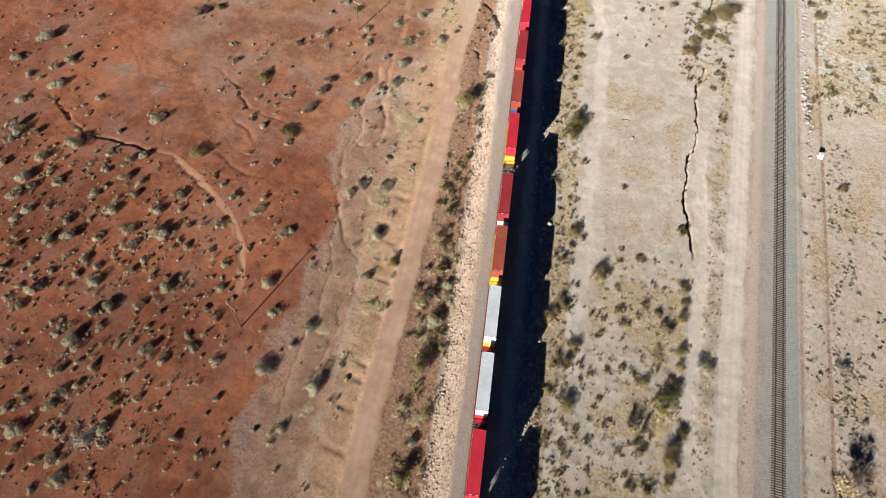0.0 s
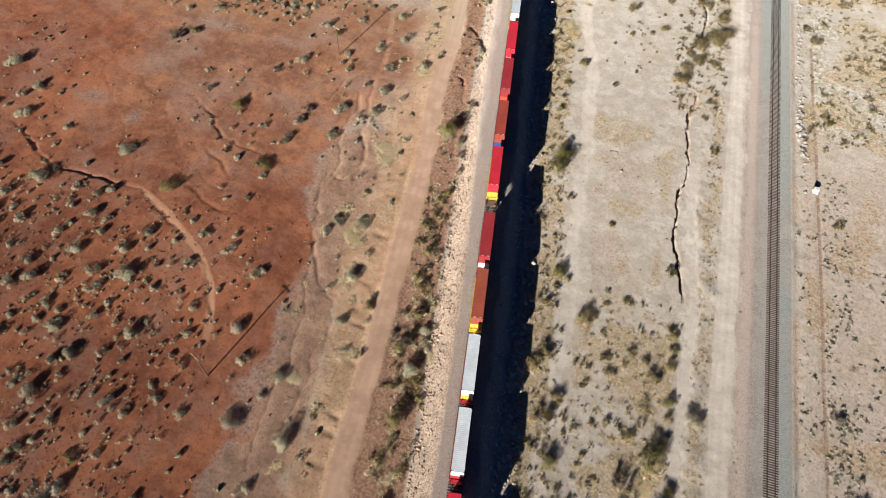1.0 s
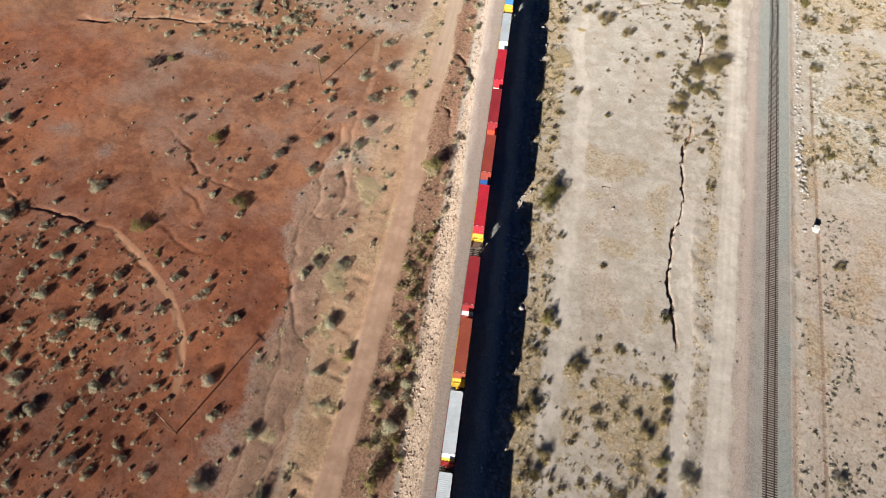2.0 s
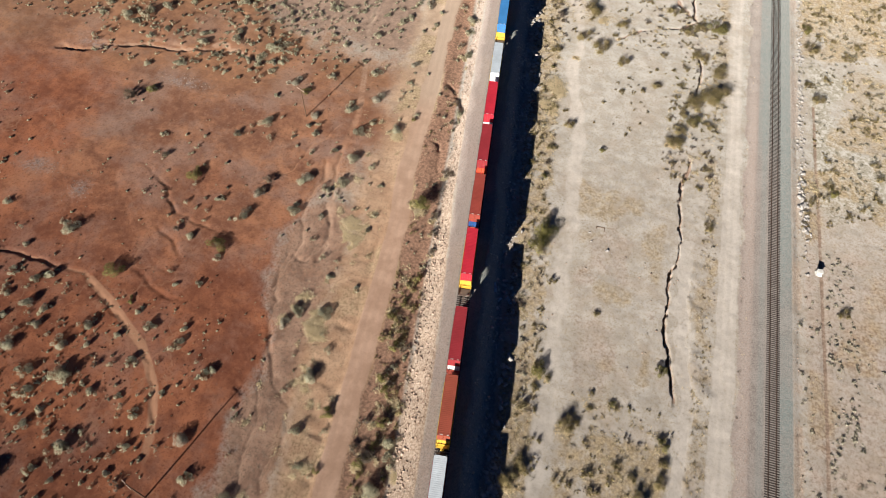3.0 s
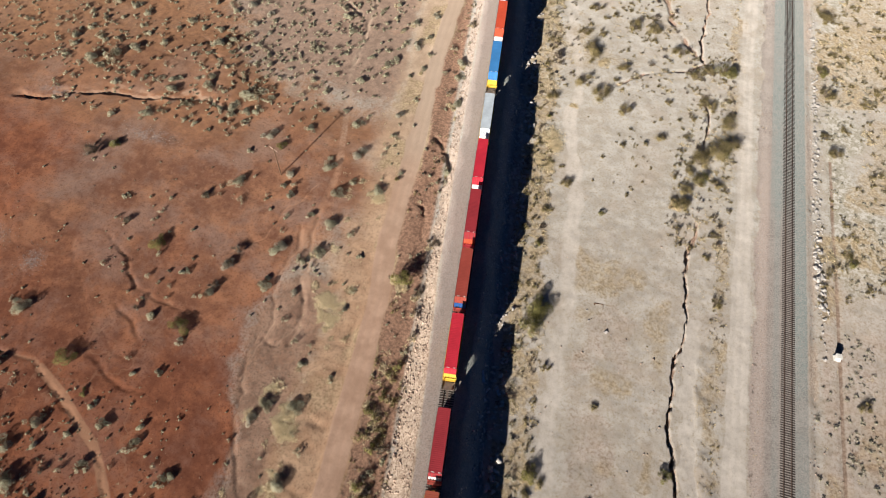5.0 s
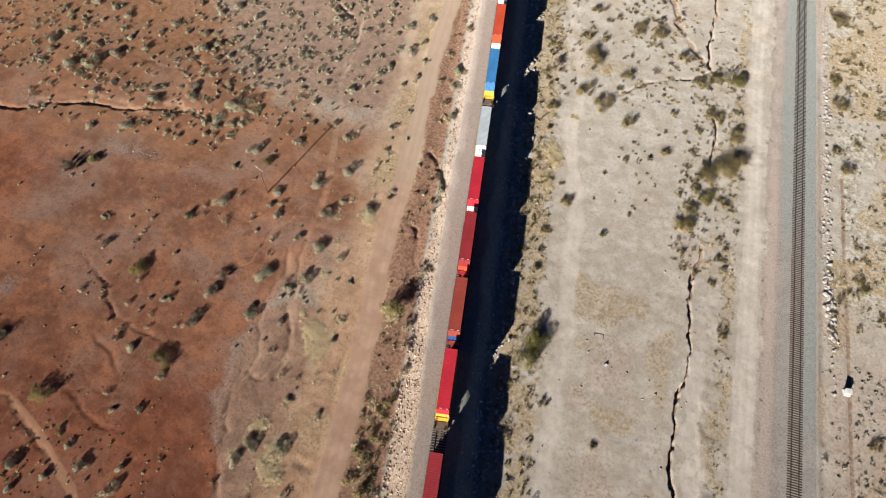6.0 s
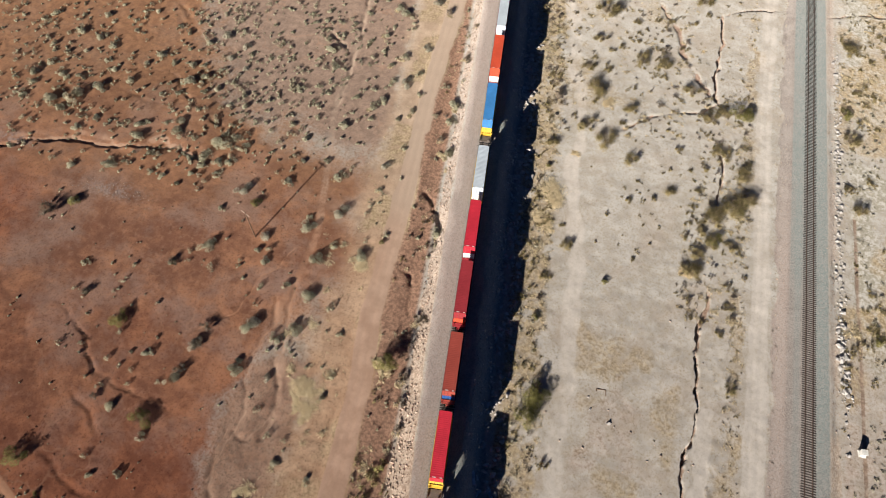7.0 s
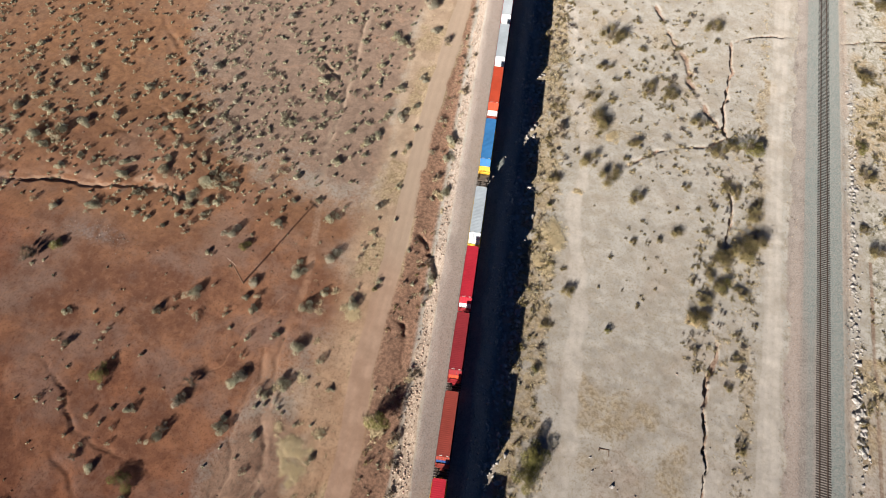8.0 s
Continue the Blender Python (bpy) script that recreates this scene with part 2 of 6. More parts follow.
def child(name, me, parent, label="", m=None):
    ob = new(name, me)
    ob.parent = parent
    if m is not None:
        ob.matrix_basis = m
    return tagged(ob, label)


def box(bm, x0, x1, y0, y1, z0, z1):
    r = bmesh.ops.create_cube(bm, size=1)
    for v in r["verts"]:
        v.co = ((x0 + x1) / 2 + v.co.x * (x1 - x0), (y0 + y1) / 2 + v.co.y * (y1 - y0), (z0 + z1) / 2 + v.co.z * (z1 - z0))
    return r["verts"]


def from_bm(name, bm, material):
    me = bpy.data.meshes.new(name)
    bm.to_mesh(me)
    bm.free()
    me.materials.append(material)
    return me


def part(name, bm, material, parent, label=""):
    return child(name, from_bm(name, bm, material), parent, label)


def boxes(*dims):
    bm = bmesh.new()
    for d in dims:
        box(bm, *d)
    return bm


def rod(bm, a, b, r0, r1=None, sides=6):
    """A tapered rod from a to b."""
    a, b = Vector(a), Vector(b)
    q = (b - a).to_track_quat("Z", "Y").to_matrix().to_4x4()
    bmesh.ops.create_cone(bm, cap_ends=True, segments=sides, radius1=r0, radius2=r0 if r1 is None else r1, depth=(b - a).length, matrix=Matrix.Translation((a + b) / 2) @ q)


# ---- the lie of the land ----
def lattice(x, y, size, seed):
    """Smooth noise from -1 to 1 with cells of that size."""
    rng = np.random.RandomState(seed)
    grid = rng.rand(64, 64) * 2 - 1
    fx, fy = x / size + 1000, y / size + 1000
    ix, iy = np.floor(fx).astype(int), np.floor(fy).astype(int)
    u, v = fx - ix, fy - iy
    u, v = u * u * (3 - 2 * u), v * v * (3 - 2 * v)
    g = lambda a, b: grid[a % 64, b % 64]
    return (g(ix, iy) * (1 - u) + g(ix + 1, iy) * u) * (1 - v) + (g(ix, iy + 1) * (1 - u) + g(ix + 1, iy + 1) * u) * v


def fbm(x, y, size, seed, octaves=3):
    return sum(lattice(x, y, size / 2**i, seed + i) * 0.5**i for i in range(octaves))


def step(v, lo, hi):
    t = np.clip((v - lo) / (hi - lo), 0, 1)
    return t * t * (3 - 2 * t)


def along(points):
    """Distance to a line through the points, and its signed side (positive: to the right of its run)."""
    pts = np.array(points, dtype=float)

    def f(x, y):
        best, side = np.full(np.shape(x), 1e9), np.zeros(np.shape(x))
        for a, b in zip(pts[:-1], pts[1:]):
            d = b - a
            t = np.clip(((x - a[0]) * d[0] + (y - a[1]) * d[1]) / (d @ d), 0, 1)
            ex, ey = x - a[0] - t * d[0], y - a[1] - t * d[1]
            q = np.hypot(ex, ey)
            s = np.sign(ex * d[1] - ey * d[0]) * q
            near = q < best
            best, side = np.where(near, q, best), np.where(near, s, side)
        return best, side

    return f


TRAIN_X, TRAIN_LEAN = 5.8, -0.1375  # centre line of the busy track: x = 5.8 - 0.1375 y
RAIL_Z = 3.6
EAST_X, EAST_Z = 61.4, 0.72


def train_d(x, y):
    return (x - TRAIN_X - TRAIN_LEAN * y) * 0.9907


# gullies: points, width, depth
GULLIES = [
    ([(-135, 81), (-126, 76), (-120, 72), (-115, 70.6), (-108, 71), (-99.5, 70), (-92, 70), (-86.6, 67.5)], 0.55, 0.5),
    ([(-86.6, 67.5), (-81, 64), (-75, 60), (-70, 57), (-66, 54), (-63, 50), (-59.6, 44), (-58, 40)], 0.7, 0.24),
    ([(-99, 103.5), (-95, 104), (-90.4, 101)], 0.6, 0.25),
    ([(-90.4, 101), (-85, 97), (-82.7, 94), (-79.7, 92), (-74.8, 90), (-70, 89.6), (-64.8, 89), (-61, 88)], 0.38, 0.42),
    ([(-81.5, 75.6), (-75, 71.5), (-69.7, 70), (-65, 70)], 0.8, 0.22),
    ([(-83, 87), (-78, 84.5), (-74.6, 82), (-72.7, 80.5)], 0.8, 0.25),
    ([(-131, 139), (-124, 142), (-117, 144), (-111, 144), (-106.6, 145), (-100, 146), (-95, 147.7), (-90.5, 149), (-86, 148), (-82, 147.5)], 0.7, 0.9),
    ([(-65, 224), (-63, 212), (-62, 204), (-60, 198), (-60, 193), (-59, 184), (-58, 176), (-58.6, 171)], 0.7, 0.35),
    ([(-105, 173), (-100.6, 169.6), (-94.6, 163.7), (-89, 161), (-82, 158)], 0.8, 0.35),
    ([(-120, 203), (-106, 189), (-101, 185)], 0.8, 0.25),
    ([(-70, 199.6), (-66, 196.6), (-62, 193)], 0.8, 0.6),
    ([(-120, 163.5), (-115, 162.6), (-109, 161), (-105, 160.4), (-97.7, 161.6), (-94.6, 163.7)], 0.7, 0.15),
    ([(-44, 102), (-42.5, 97), (-45, 90), (-47, 84)], 0.9, 0.3),
    ([(-46, 75), (-44, 66), (-42.6, 63), (-37.6, 57.5), (-33.5, 54), (-33, 49)], 0.9, 0.15),
    ([(-142, 136.6), (-138, 136.8), (-133, 137.2), (-128, 139)], 1.4, 0.9),
    ([(-28.3, 153.6), (-25.7, 152.1), (-24.1, 149.0), (-22.4, 146.7), (-21.3, 143.6), (-21.8, 140.0), (-21.5, 137)], 0.8, 0.9),
    ([(-27.0, 131.8), (-24.2, 130.7), (-23.6, 127.7), (-23.0, 124.8), (-21.5, 121)], 0.55, 0.5),
    ([(40, 146), (39.7, 139), (38.4, 131)], 0.55, 1.1),
    ([(38.4, 130.6), (39.4, 124), (39.7, 119), (39.2, 113), (38.3, 105), (38.5, 97), (38.3, 93.5), (39.6, 87.7), (41, 82), (41.9, 76)], 0.44, 1.5),
    ([(37, 239), (37.6, 228), (37, 220), (36.6, 210.6), (37.8, 204)], 0.5, 1.2),
    ([(14.5, 187), (19.3, 192), (23, 195), (28, 197.6), (33.7, 199), (37.8, 204)], 0.5, 0.6),
    ([(37, 239), (39.4, 241), (45, 244), (51, 245.6), (55, 247)], 0.5, 0.4),
    ([(66, 247), (71, 249.7), (78.5, 252), (86, 252)], 0.6, 0.5),
    ([(39, 189), (40.8, 183), (40.9, 177.6), (40, 171.5)], 0.5, 1.2),
    ([(14, 250), (18.4, 241), (25, 230), (27.5, 221), (32, 211), (36.7, 206)], 1.1, 0.45),
]
GULLIES = [(along(p), np.array(p), w, d) for p, w, d in GULLIES]
DIRT_ROAD = along([(-13, -40), (-17.5, 4), (-19.8, 23), (-20.5, 36), (-22.9, 62), (-27, 105), (-29.6, 118), (-32.4, 150), (-36.5, 190), (-38.6, 227), (-44, 330)])
SAND_ROAD = along([(52.5, -40), (51.9, 24), (51.4, 52), (51.6, 84), (51.3, 129), (51.2, 150), (50.5, 180), (49.9, 206), (50.3, 237), (50.5, 330)])
SAND_PATH = along([(24, -40), (20, 14), (18.4, 34), (17, 53), (15.8, 70), (15.6, 91), (12, 128), (10.8, 140), (6.7, 167), (0.4, 201), (-7.7, 239), (-22, 330)])
WASH_PATH = along([(47, 20), (44.8, 27), (43.8, 35), (43.3, 46), (43.6, 57), (44.1, 66), (44.6, 78), (42.6, 86), (41.5, 100), (41.5, 118)])
TRAIL = along([(72.6, -20), (72.6, 28), (72.8, 47), (72.5, 64), (72.8, 90), (72.7, 118), (72.4, 162), (72.2, 176)])
SEDIMENT = along([(-89, 69), (-81, 65), (-75, 61), (-70, 58), (-66, 54), (-62.5, 50), (-59.6, 44), (-58, 40), (-56.7, 34), (-54, 26), (-55, 12)])
PALE_WASH = along([(-64, 224), (-61, 200), (-59, 185), (-58, 172), (-52, 150), (-48.4, 136), (-48.4, 121), (-49.7, 115), (-45, 106), (-42, 98), (-40, 90)])
RED_EDGE = along([(-40, -40), (-40, -4), (-43, 6.6), (-42.4, 19), (-43.6, 31), (-42.7, 41.5), (-46, 57), (-49, 72), (-53, 91), (-50, 104), (-45, 111), (-38, 121), (-37, 136), (-40, 150), (-50, 160), (-72, 163), (-92, 176), (-100, 187), (-109, 213), (-120, 250), (-140, 400)])
VERGE = along([(-25, -40), (-27, 0), (-28.5, 8), (-28.8, 23), (-31, 39), (-35, 58), (-36.5, 75), (-36, 95), (-36.5, 117), (-38.5, 140), (-41, 160), (-45, 187), (-49, 221), (-55, 330)])


# shallow washes: points and width
BRAIDS = [
    ([(-48, 84), (-48, 88), (-47.4, 92), (-48, 96), (-50, 98.5), (-50, 103), (-49.6, 108.6), (-49.4, 113), (-50.5, 118)], 0.8),
    ([(-42, 88), (-41.4, 95), (-42, 98), (-44, 101), (-45, 105), (-46, 110), (-47, 117), (-47.5, 122)], 1.0),
    ([(-48, 78), (-48.3, 81), (-49.5, 88), (-44.2, 86.8), (-41.8, 94)], 0.7),
    ([(-48, 81), (-46, 74), (-44.3, 66.6), (-41.4, 61.4), (-37.3, 56), (-34, 53.5), (-32.7, 48.4), (-33.8, 40), (-32.4, 35), (-33, 22)], 0.8),
    ([(-44.3, 70), (-43, 60), (-40, 50), (-38, 40), (-38.5, 28), (-37, 14)], 0.7),
    ([(-123, 105.7), (-113.6, 95), (-105, 86), (-100, 82), (-96, 74)], 0.9),
    ([(-84, 82), (-79, 78), (-73, 76), (-67, 77)], 0.6),
    ([(-134, 112), (-122, 108), (-112, 106), (-101, 99), (-93, 90), (-88, 84)], 0.8),
    ([(-52, 130), (-53, 126), (-56, 122), (-56.5, 117), (-58, 111), (-64, 106)], 0.6),
]
BRAIDS = [(along(p), w) for p, w in BRAIDS]
SCARP = along([(-140, 136), (-131, 139), (-124, 142), (-117, 144), (-111, 144), (-106.6, 145), (-100, 146), (-95, 147.7), (-90.5, 149), (-86, 148), (-78, 146)])


def height(x, y):
    """The ground's height and the masks of its soils at arrays of places."""
    d = train_d(x, y)
    base = 0.35 * fbm(x, y, 38, 11) + 0.05 * fbm(x, y, 7, 21)
    # left of the line the land rises to the road, right of it it lies low
    z = np.where(d < 0, 0.85 * step(d, -34, -10), 0.85 - 1.95 * step(d, 0, 9) + 0.7 * step(d, 14, 34)) + base * (0.45 + 0.55 * step(np.abs(d), 6, 16))
    road_d, road_s = DIRT_ROAD(x, y)
    z = z + 0.05 * fbm(x, y, 1.6, 31) * step(np.abs(d), 5, 9) * step(road_d, 2, 3.5)
    z -= 0.25 * step(-d, 9, 11) * (1 - step(-d, 11.5, 14))  # ditch at the foot of the bank
    rim = 0.5 * fbm(x, y, 5, 41)
    fray = 0.7 * fbm(x, y, 5, 42)
    bank_l, bank_r = step(d + rim, -9.3, -4.2), 1 - step(d + rim, 3.6, 8.6)
    z = np.where(d < 0, z + (3.35 - z) * bank_l, z + (3.35 - z) * bank_r)
    z -= 0.34 * np.clip(lattice(x * 0.22, y + 0.15 * x, 1.7, 221) + 0.1, 0, 1) * step(-road_s, 2.6, 3.6) * (1 - step(-road_s, 6, 10)) * (1 - step(y, 75, 100))  # rills beside the road
    # the quiet line on its low bank
    e = x - EAST_X
    z = z + (0.50 - z) * (1 - step(np.abs(e + 0.4), 4.3, 6.6))
    # roads are worn smooth, with two ruts
    flat = 1 - step(road_d, 2.0, 3.4)
    z = z * (1 - flat) + (0.75 + 0.2 * base) * flat - 0.03 * np.exp(-(((np.abs(road_d) - 0.85) / 0.3) ** 2)) + 0.03 * np.exp(-(((road_d - 3.0) / 0.7) ** 2))
    sand_d, _ = SAND_ROAD(x, y)
    z -= 0.06 * np.exp(-(((sand_d - 0.8) / 0.3) ** 2))
    _, wash_s = WASH_PATH(x + 0.8 * fbm(x, y, 4, 242), y)
    z += 0.42 * step(wash_s, 1.2, 1.75) * (1 - step(wash_s, 2.5, 6)) * step(y, 22, 34) * (1 - step(y, 104, 118)) * (0.4 + 0.6 * step(fbm(x, y, 7, 246), -0.4, 0.2))  # low bank beside the wash
    trail_d, _ = TRAIL(x, y)
    z -= 0.30 * np.exp(-((trail_d / 0.6) ** 2))
    scarp_d, scarp_s = SCARP(x + 1.6 * fbm(x, y, 6, 151), y + 1.6 * fbm(x, y, 6, 161, 4))
    ends = step(x, -142, -126) * (1 - step(x, -90, -80))
    z += (0.65 + 0.3 * fbm(x, y, 9, 152)) * ends * step(-scarp_s, 0.3, 2.4) * (1 - step(-scarp_s, 8, 30))
    # sunlight on the scarp's south face, put into the soil colour as a paler band
    lit_scarp_face = ends * step(-scarp_s, 0.2, 0.9) * (1 - step(-scarp_s + 1.5 * fbm(x, y, 6, 171), 1.1, 2.7))
    cut, lit_wash_bank = np.zeros_like(z), np.zeros_like(z)
    for f, pts, w, dep in GULLIES:
        lo, hi = pts.min(0) - 8, pts.max(0) + 8
        m = (x > lo[0]) & (x < hi[0]) & (y > lo[1]) & (y < hi[1])
        if m.any():
            q, s = f(x[m] + 0.5 * fbm(x[m], y[m], 3.5, 51) + 0.2 * fbm(x[m], y[m], 1.1, 52), y[m] + 0.5 * fbm(x[m], y[m], 3.5, 61) + 0.2 * fbm(x[m], y[m], 1.1, 62))
            ends = step(np.minimum(np.hypot(x[m] - pts[0][0], y[m] - pts[0][1]), np.hypot(x[m] - pts[-1][0], y[m] - pts[-1][1])), -1, 3)
            wv = w * (0.62 + 0.55 * step(fbm(x[m], y[m], 9, 73), -0.5, 0.3) + 0.3 * fbm(x[m], y[m], 4, 71))
            deep_m = dep * (0.35 + 0.75 * step(fbm(x[m], y[m], 6, 72), -0.65, 0.15))
            # paler tint along the gully: sunlit bank put into the colour, with floor sediment
            lit_wash_bank[m] = np.maximum(lit_wash_bank[m], 0.62 * ends * min(1.0, dep * 1.6) * (1 - step(q, wv * 0.6, wv * 1.5)))
            cut[m] = np.maximum(cut[m], deep_m * ends * (1 - step(q, wv * (0.5 if dep > 0.9 else 0.15), wv * 0.95)))
    z -= cut
    # soils
    _, red_s = RED_EDGE(x + 4.5 * fbm(x, y, 13, 231, 4), y + 4.5 * fbm(x, y, 13, 232, 4))
    soft = 4.5 + 8 * step(y, 85, 120)
    red = step(-red_s / soft, -1, 1) * step(-d, 14, 20)
    _, verge_s = VERGE(x, y)
    grey = step(-verge_s + 2 * fray, -3, 3) * (1 - red)
    bare = grey * 0.85 * step(y, 98, 114) * (1 - step(y, 150, 168))
    grey = grey - bare
    orange = np.clip(bare + step(verge_s, -5, 4), 0, 1) * (1 - step(road_s + fray, 2.2, 3.6)) * (d < 0)
    pale, _ = PALE_WASH(x, y)
    braid = np.zeros_like(z)
    field = (x > -140) & (x < -28) & (y > 5) & (y < 140)
    bx, by = x[field], y[field]
    bx, by = bx + 0.7 * fbm(bx, by, 4, 181), by + 0.7 * fbm(bx, by, 4, 191)
    for f, width in BRAIDS:
        q, _ = f(bx, by)
        braid[field] = np.maximum(braid[field], np.where(bx < -66, 0.34, 0.55) * (1 - step(q, 0.15 * width, 0.65 * width)))
        z[field] -= np.where(bx < -66, 0.09, 0.27) * np.exp(-((q / (0.4 * width)) ** 2))
    sed, _ = SEDIMENT(x, y)
    path, _ = SAND_PATH(x + 1.5 * fbm(x, y, 9, 241), y)
    inner = step(d, 22, 26) * (1 - step(x, 35, 38)) * (1 - step(y, 130, 145)) * step(y, 60, 80)
    wash, _ = WASH_PATH(x + 0.8 * fbm(x, y, 4, 242), y)
    sand = np.maximum.reduce([(1 - step(sand_d + 0.5 * fray, 1.6, 2.8)) * (1 - 0.45 * step(y, 120, 170)), 0.85 * (1 - step(path, 0.9, 3.0)) * (0.55 + 0.45 * step(fbm(x, y, 12, 243), -0.5, 0.3)), 0.95 * (1 - step(wash, 0.8, 1.9))]) * (d > 0)
    brush = step(road_s + fray, 1.7, 3.4) * (1 - step(d, -10.5, -8.5 + 0.5 * step(y, 90, 150))) * (d < 0)
    straw = np.clip(0.6 * inner * step(fbm(x, y, 9, 244), -0.3, 0.5) + (0.5 + 0.4 * step(y, 85, 110)) * orange * step(fbm(x, y, 9, 81), -0.4, 0.5) + step(d, 9, 11) * (1 - step(d + 2 * fray, 16, 20)) * step(fbm(x, y, 7, 91), -0.9, -0.1)
                    + 0.55 * step(x, 67, 70) * step(y, 120, 150) * step(fbm(x, y, 18, 276), -0.35, 0.2) + 0.65 * step(x, 67, 70) * step(fbm(x, y, 10, 101) + 0.3 * (1 - step(y, 90, 140)), 0.0, 0.9) + 0.62 * (1 - step(np.abs(x + 2.5 * fray - 46.8), 0.6, 3.2)) * step(fbm(x, y, 8, 111), -0.5, 0.3) * (d > 0)
                    + 0.5 * (1 - step(np.abs(x + 0.7 * fray - 55.0), 0.3, 1.6)) * step(fbm(x, y, 5, 112), -0.5, 0.2) + 0.95 * step(d, 20, 24) * (1 - step(x, 40, 43)) * (1 - step(y, 60, 80)) * step(fbm(x, y, 8, 113), -0.3, 0.3)
                    + 0.5 * step(d, 14, 18) * (1 - step(x, 28, 34)) * step(y, 180, 195) * step(fbm(x, y, 9, 114), -0.3, 0.4), 0, 1)
    road = np.maximum(1 - step(road_d + 0.4 * fray, 1.9, 2.7), 0.48 * (1 - step(pale, 0.5, 1.8)) * (d < 0))
    road = np.maximum.reduce([road, 0.85 * (1 - step(sed, 0.5, 1.6)) * step(y, 22, 48), 0.6 * lit_scarp_face * step(fbm(x, y, 8, 173), -0.7, 0.1), lit_wash_bank * (d < -14), braid])
    inner_d, outer_d = 4.0 + 2.0 * step(y, 60, 130), 9.0 - 0.7 * step(y, 90, 150)
    rip = step(d + rim, -outer_d - 0.4, -outer_d + 0.4) * (1 - step(d + 0.5 * fray, -inner_d - 0.4, -inner_d + 0.4))
    rip = np.maximum(rip, 0.6 * (1 - step(np.abs(e - 5.4), 0.8, 1.9)) * step(fbm(x, y, 14, 121), -0.3, 0.3))
    ballast = np.maximum(1 - step(np.where(d < 0, -d - inner_d + 4 + 0.4 * fray, d - 4.8 + fray), 3.1, 4.6), 1 - step(np.abs(e + 0.4), 3.9, 5.1))
    ballast = np.maximum(ballast, 0.85 * step(e + fray, -7.9, -6.6) * (e < 0))
    brush = np.maximum(brush, 0.34 * inner * step(fbm(x, y, 12, 245), -0.2, 0.4))
    brush = np.maximum(brush, 0.36 * step(x, 66, 70) * (1 - step(y, 115, 165)))
    brush = np.maximum(brush, 0.6 * step(cut, 0.05, 0.35) * (d > 0))  # cut banks coloured browner to hold down the sunlight on their walls
    trail = 0.62 * (1 - step(trail_d, 0.3, 0.85))
    soil = np.stack([red, np.clip(grey, 0, 1), sand, straw], -1)
    work = np.stack([np.clip(road, 0, 1), ballast, rip, trail], -1)
    scrub = step(x + 5 * step(y, 110, 150), 73, 80) * step(fbm(x, y, 22, 131), -0.5, 0.2) * (0.35 + 0.65 * step(y, 100, 150))
    green = (np.abs(e) < 8) * np.clip(step(e, 0.9, 1.6) + step(y + 20 * fbm(x, y, 30, 141), 140, 200) * (np.abs(e) < 4.4) + 0.5 * step(e, -3.6, -2.8) * (1 - step(e, -2.2, -1.6)), 0, 1)
    rosy = (d > -9) * (d < 0) * step(-d, 1.5, 2.2) + step(-e, 4.0, 5.0) * (e > -9) * (1 - step(y, 150, 200))
    for px, py, sx, sy in ((-99.5, 133, 6.5, 2.2), (-120.2, 95.1, 4.0, 2.4), (-105.9, 91.4, 1.8, 2.6), (-131, 140, 6.0, 2.0)):
        rosy = np.maximum(rosy, np.exp(-(((x - px) / sx) ** 2) - ((y - py) / sy) ** 2))
    green = np.maximum(green, step(d, 2.0, 3.0) * (1 - step(d, 9, 10)))
    rut = np.exp(-(((road_d - 0.85) / 0.35) ** 2)) + 0.8 * np.exp(-(((sand_d - 0.8) / 0.35) ** 2)) + 0.6 * np.exp(-(((path - 0.8) / 0.35) ** 2))
    ochre = np.maximum(step(y + 12 * fbm(x, y, 20, 201), 120, 172), step(y + 0.8 * x + 12 * fbm(x, y, 20, 201), 80, 140) * (d < 0))
    marks = np.stack([np.clip(rut, 0, 1), green, rosy, ochre], -1)
    deep = np.maximum(1 - step(y + 8 * fbm(x, y, 15, 211), 62, 122), step(-x + 8 * fbm(x, y, 15, 212), 108, 130) * (1 - step(y, 125, 140)))
    cov = np.stack([orange, brush, scrub, deep], -1)
    return z, soil, work, cov, marks


def lines(spans, far):
    """Grid lines through the spans (start, end, pitch), with growing pitch out to the horizon on both sides."""
    v = np.concatenate([np.arange(a, b, p) for a, b, p in spans])
    out = np.geomspace(2, far, 14)
    return np.concatenate([v[0] - out[::-1], v, v[-1] + out])


def sheet(xs, ys, lift=0.0):
    x, y = np.meshgrid(xs, ys)
    z, soil, work, cov, marks = height(x.ravel(), y.ravel())
    v = np.stack([x.ravel(), y.ravel(), z + lift], -1)
    i = np.arange(len(xs) * len(ys)).reshape(len(ys), len(xs))
    f = np.stack([i[:-1, :-1], i[:-1, 1:], i[1:, 1:], i[1:, :-1]], -1).reshape(-1, 4)
    return v, f, soil, work, cov, marks


def soil_mesh(name, v, f, soil, work, cov, marks):
    me = mesh_of(name, v, f, GROUND, True)
    for n, a in (("soil", soil), ("work", work), ("cover", cov), ("marks", marks)):
        layer = me.color_attributes.new(n, "FLOAT_COLOR", "POINT")
        layer.data.foreach_set("color", a.astype(np.float32).ravel())
    return me


gx = lines([(-168, -100, 0.5), (-100, -32, 0.4), (-32, 32, 0.36), (32, 45, 0.18), (45, 62, 0.36), (62, 100, 0.5)], 3000)
gy = lines([(-30, 285, 0.45)], 3000)
GV, GF, GSOIL, GWORK, GCOV, GMARK = sheet(gx, gy)
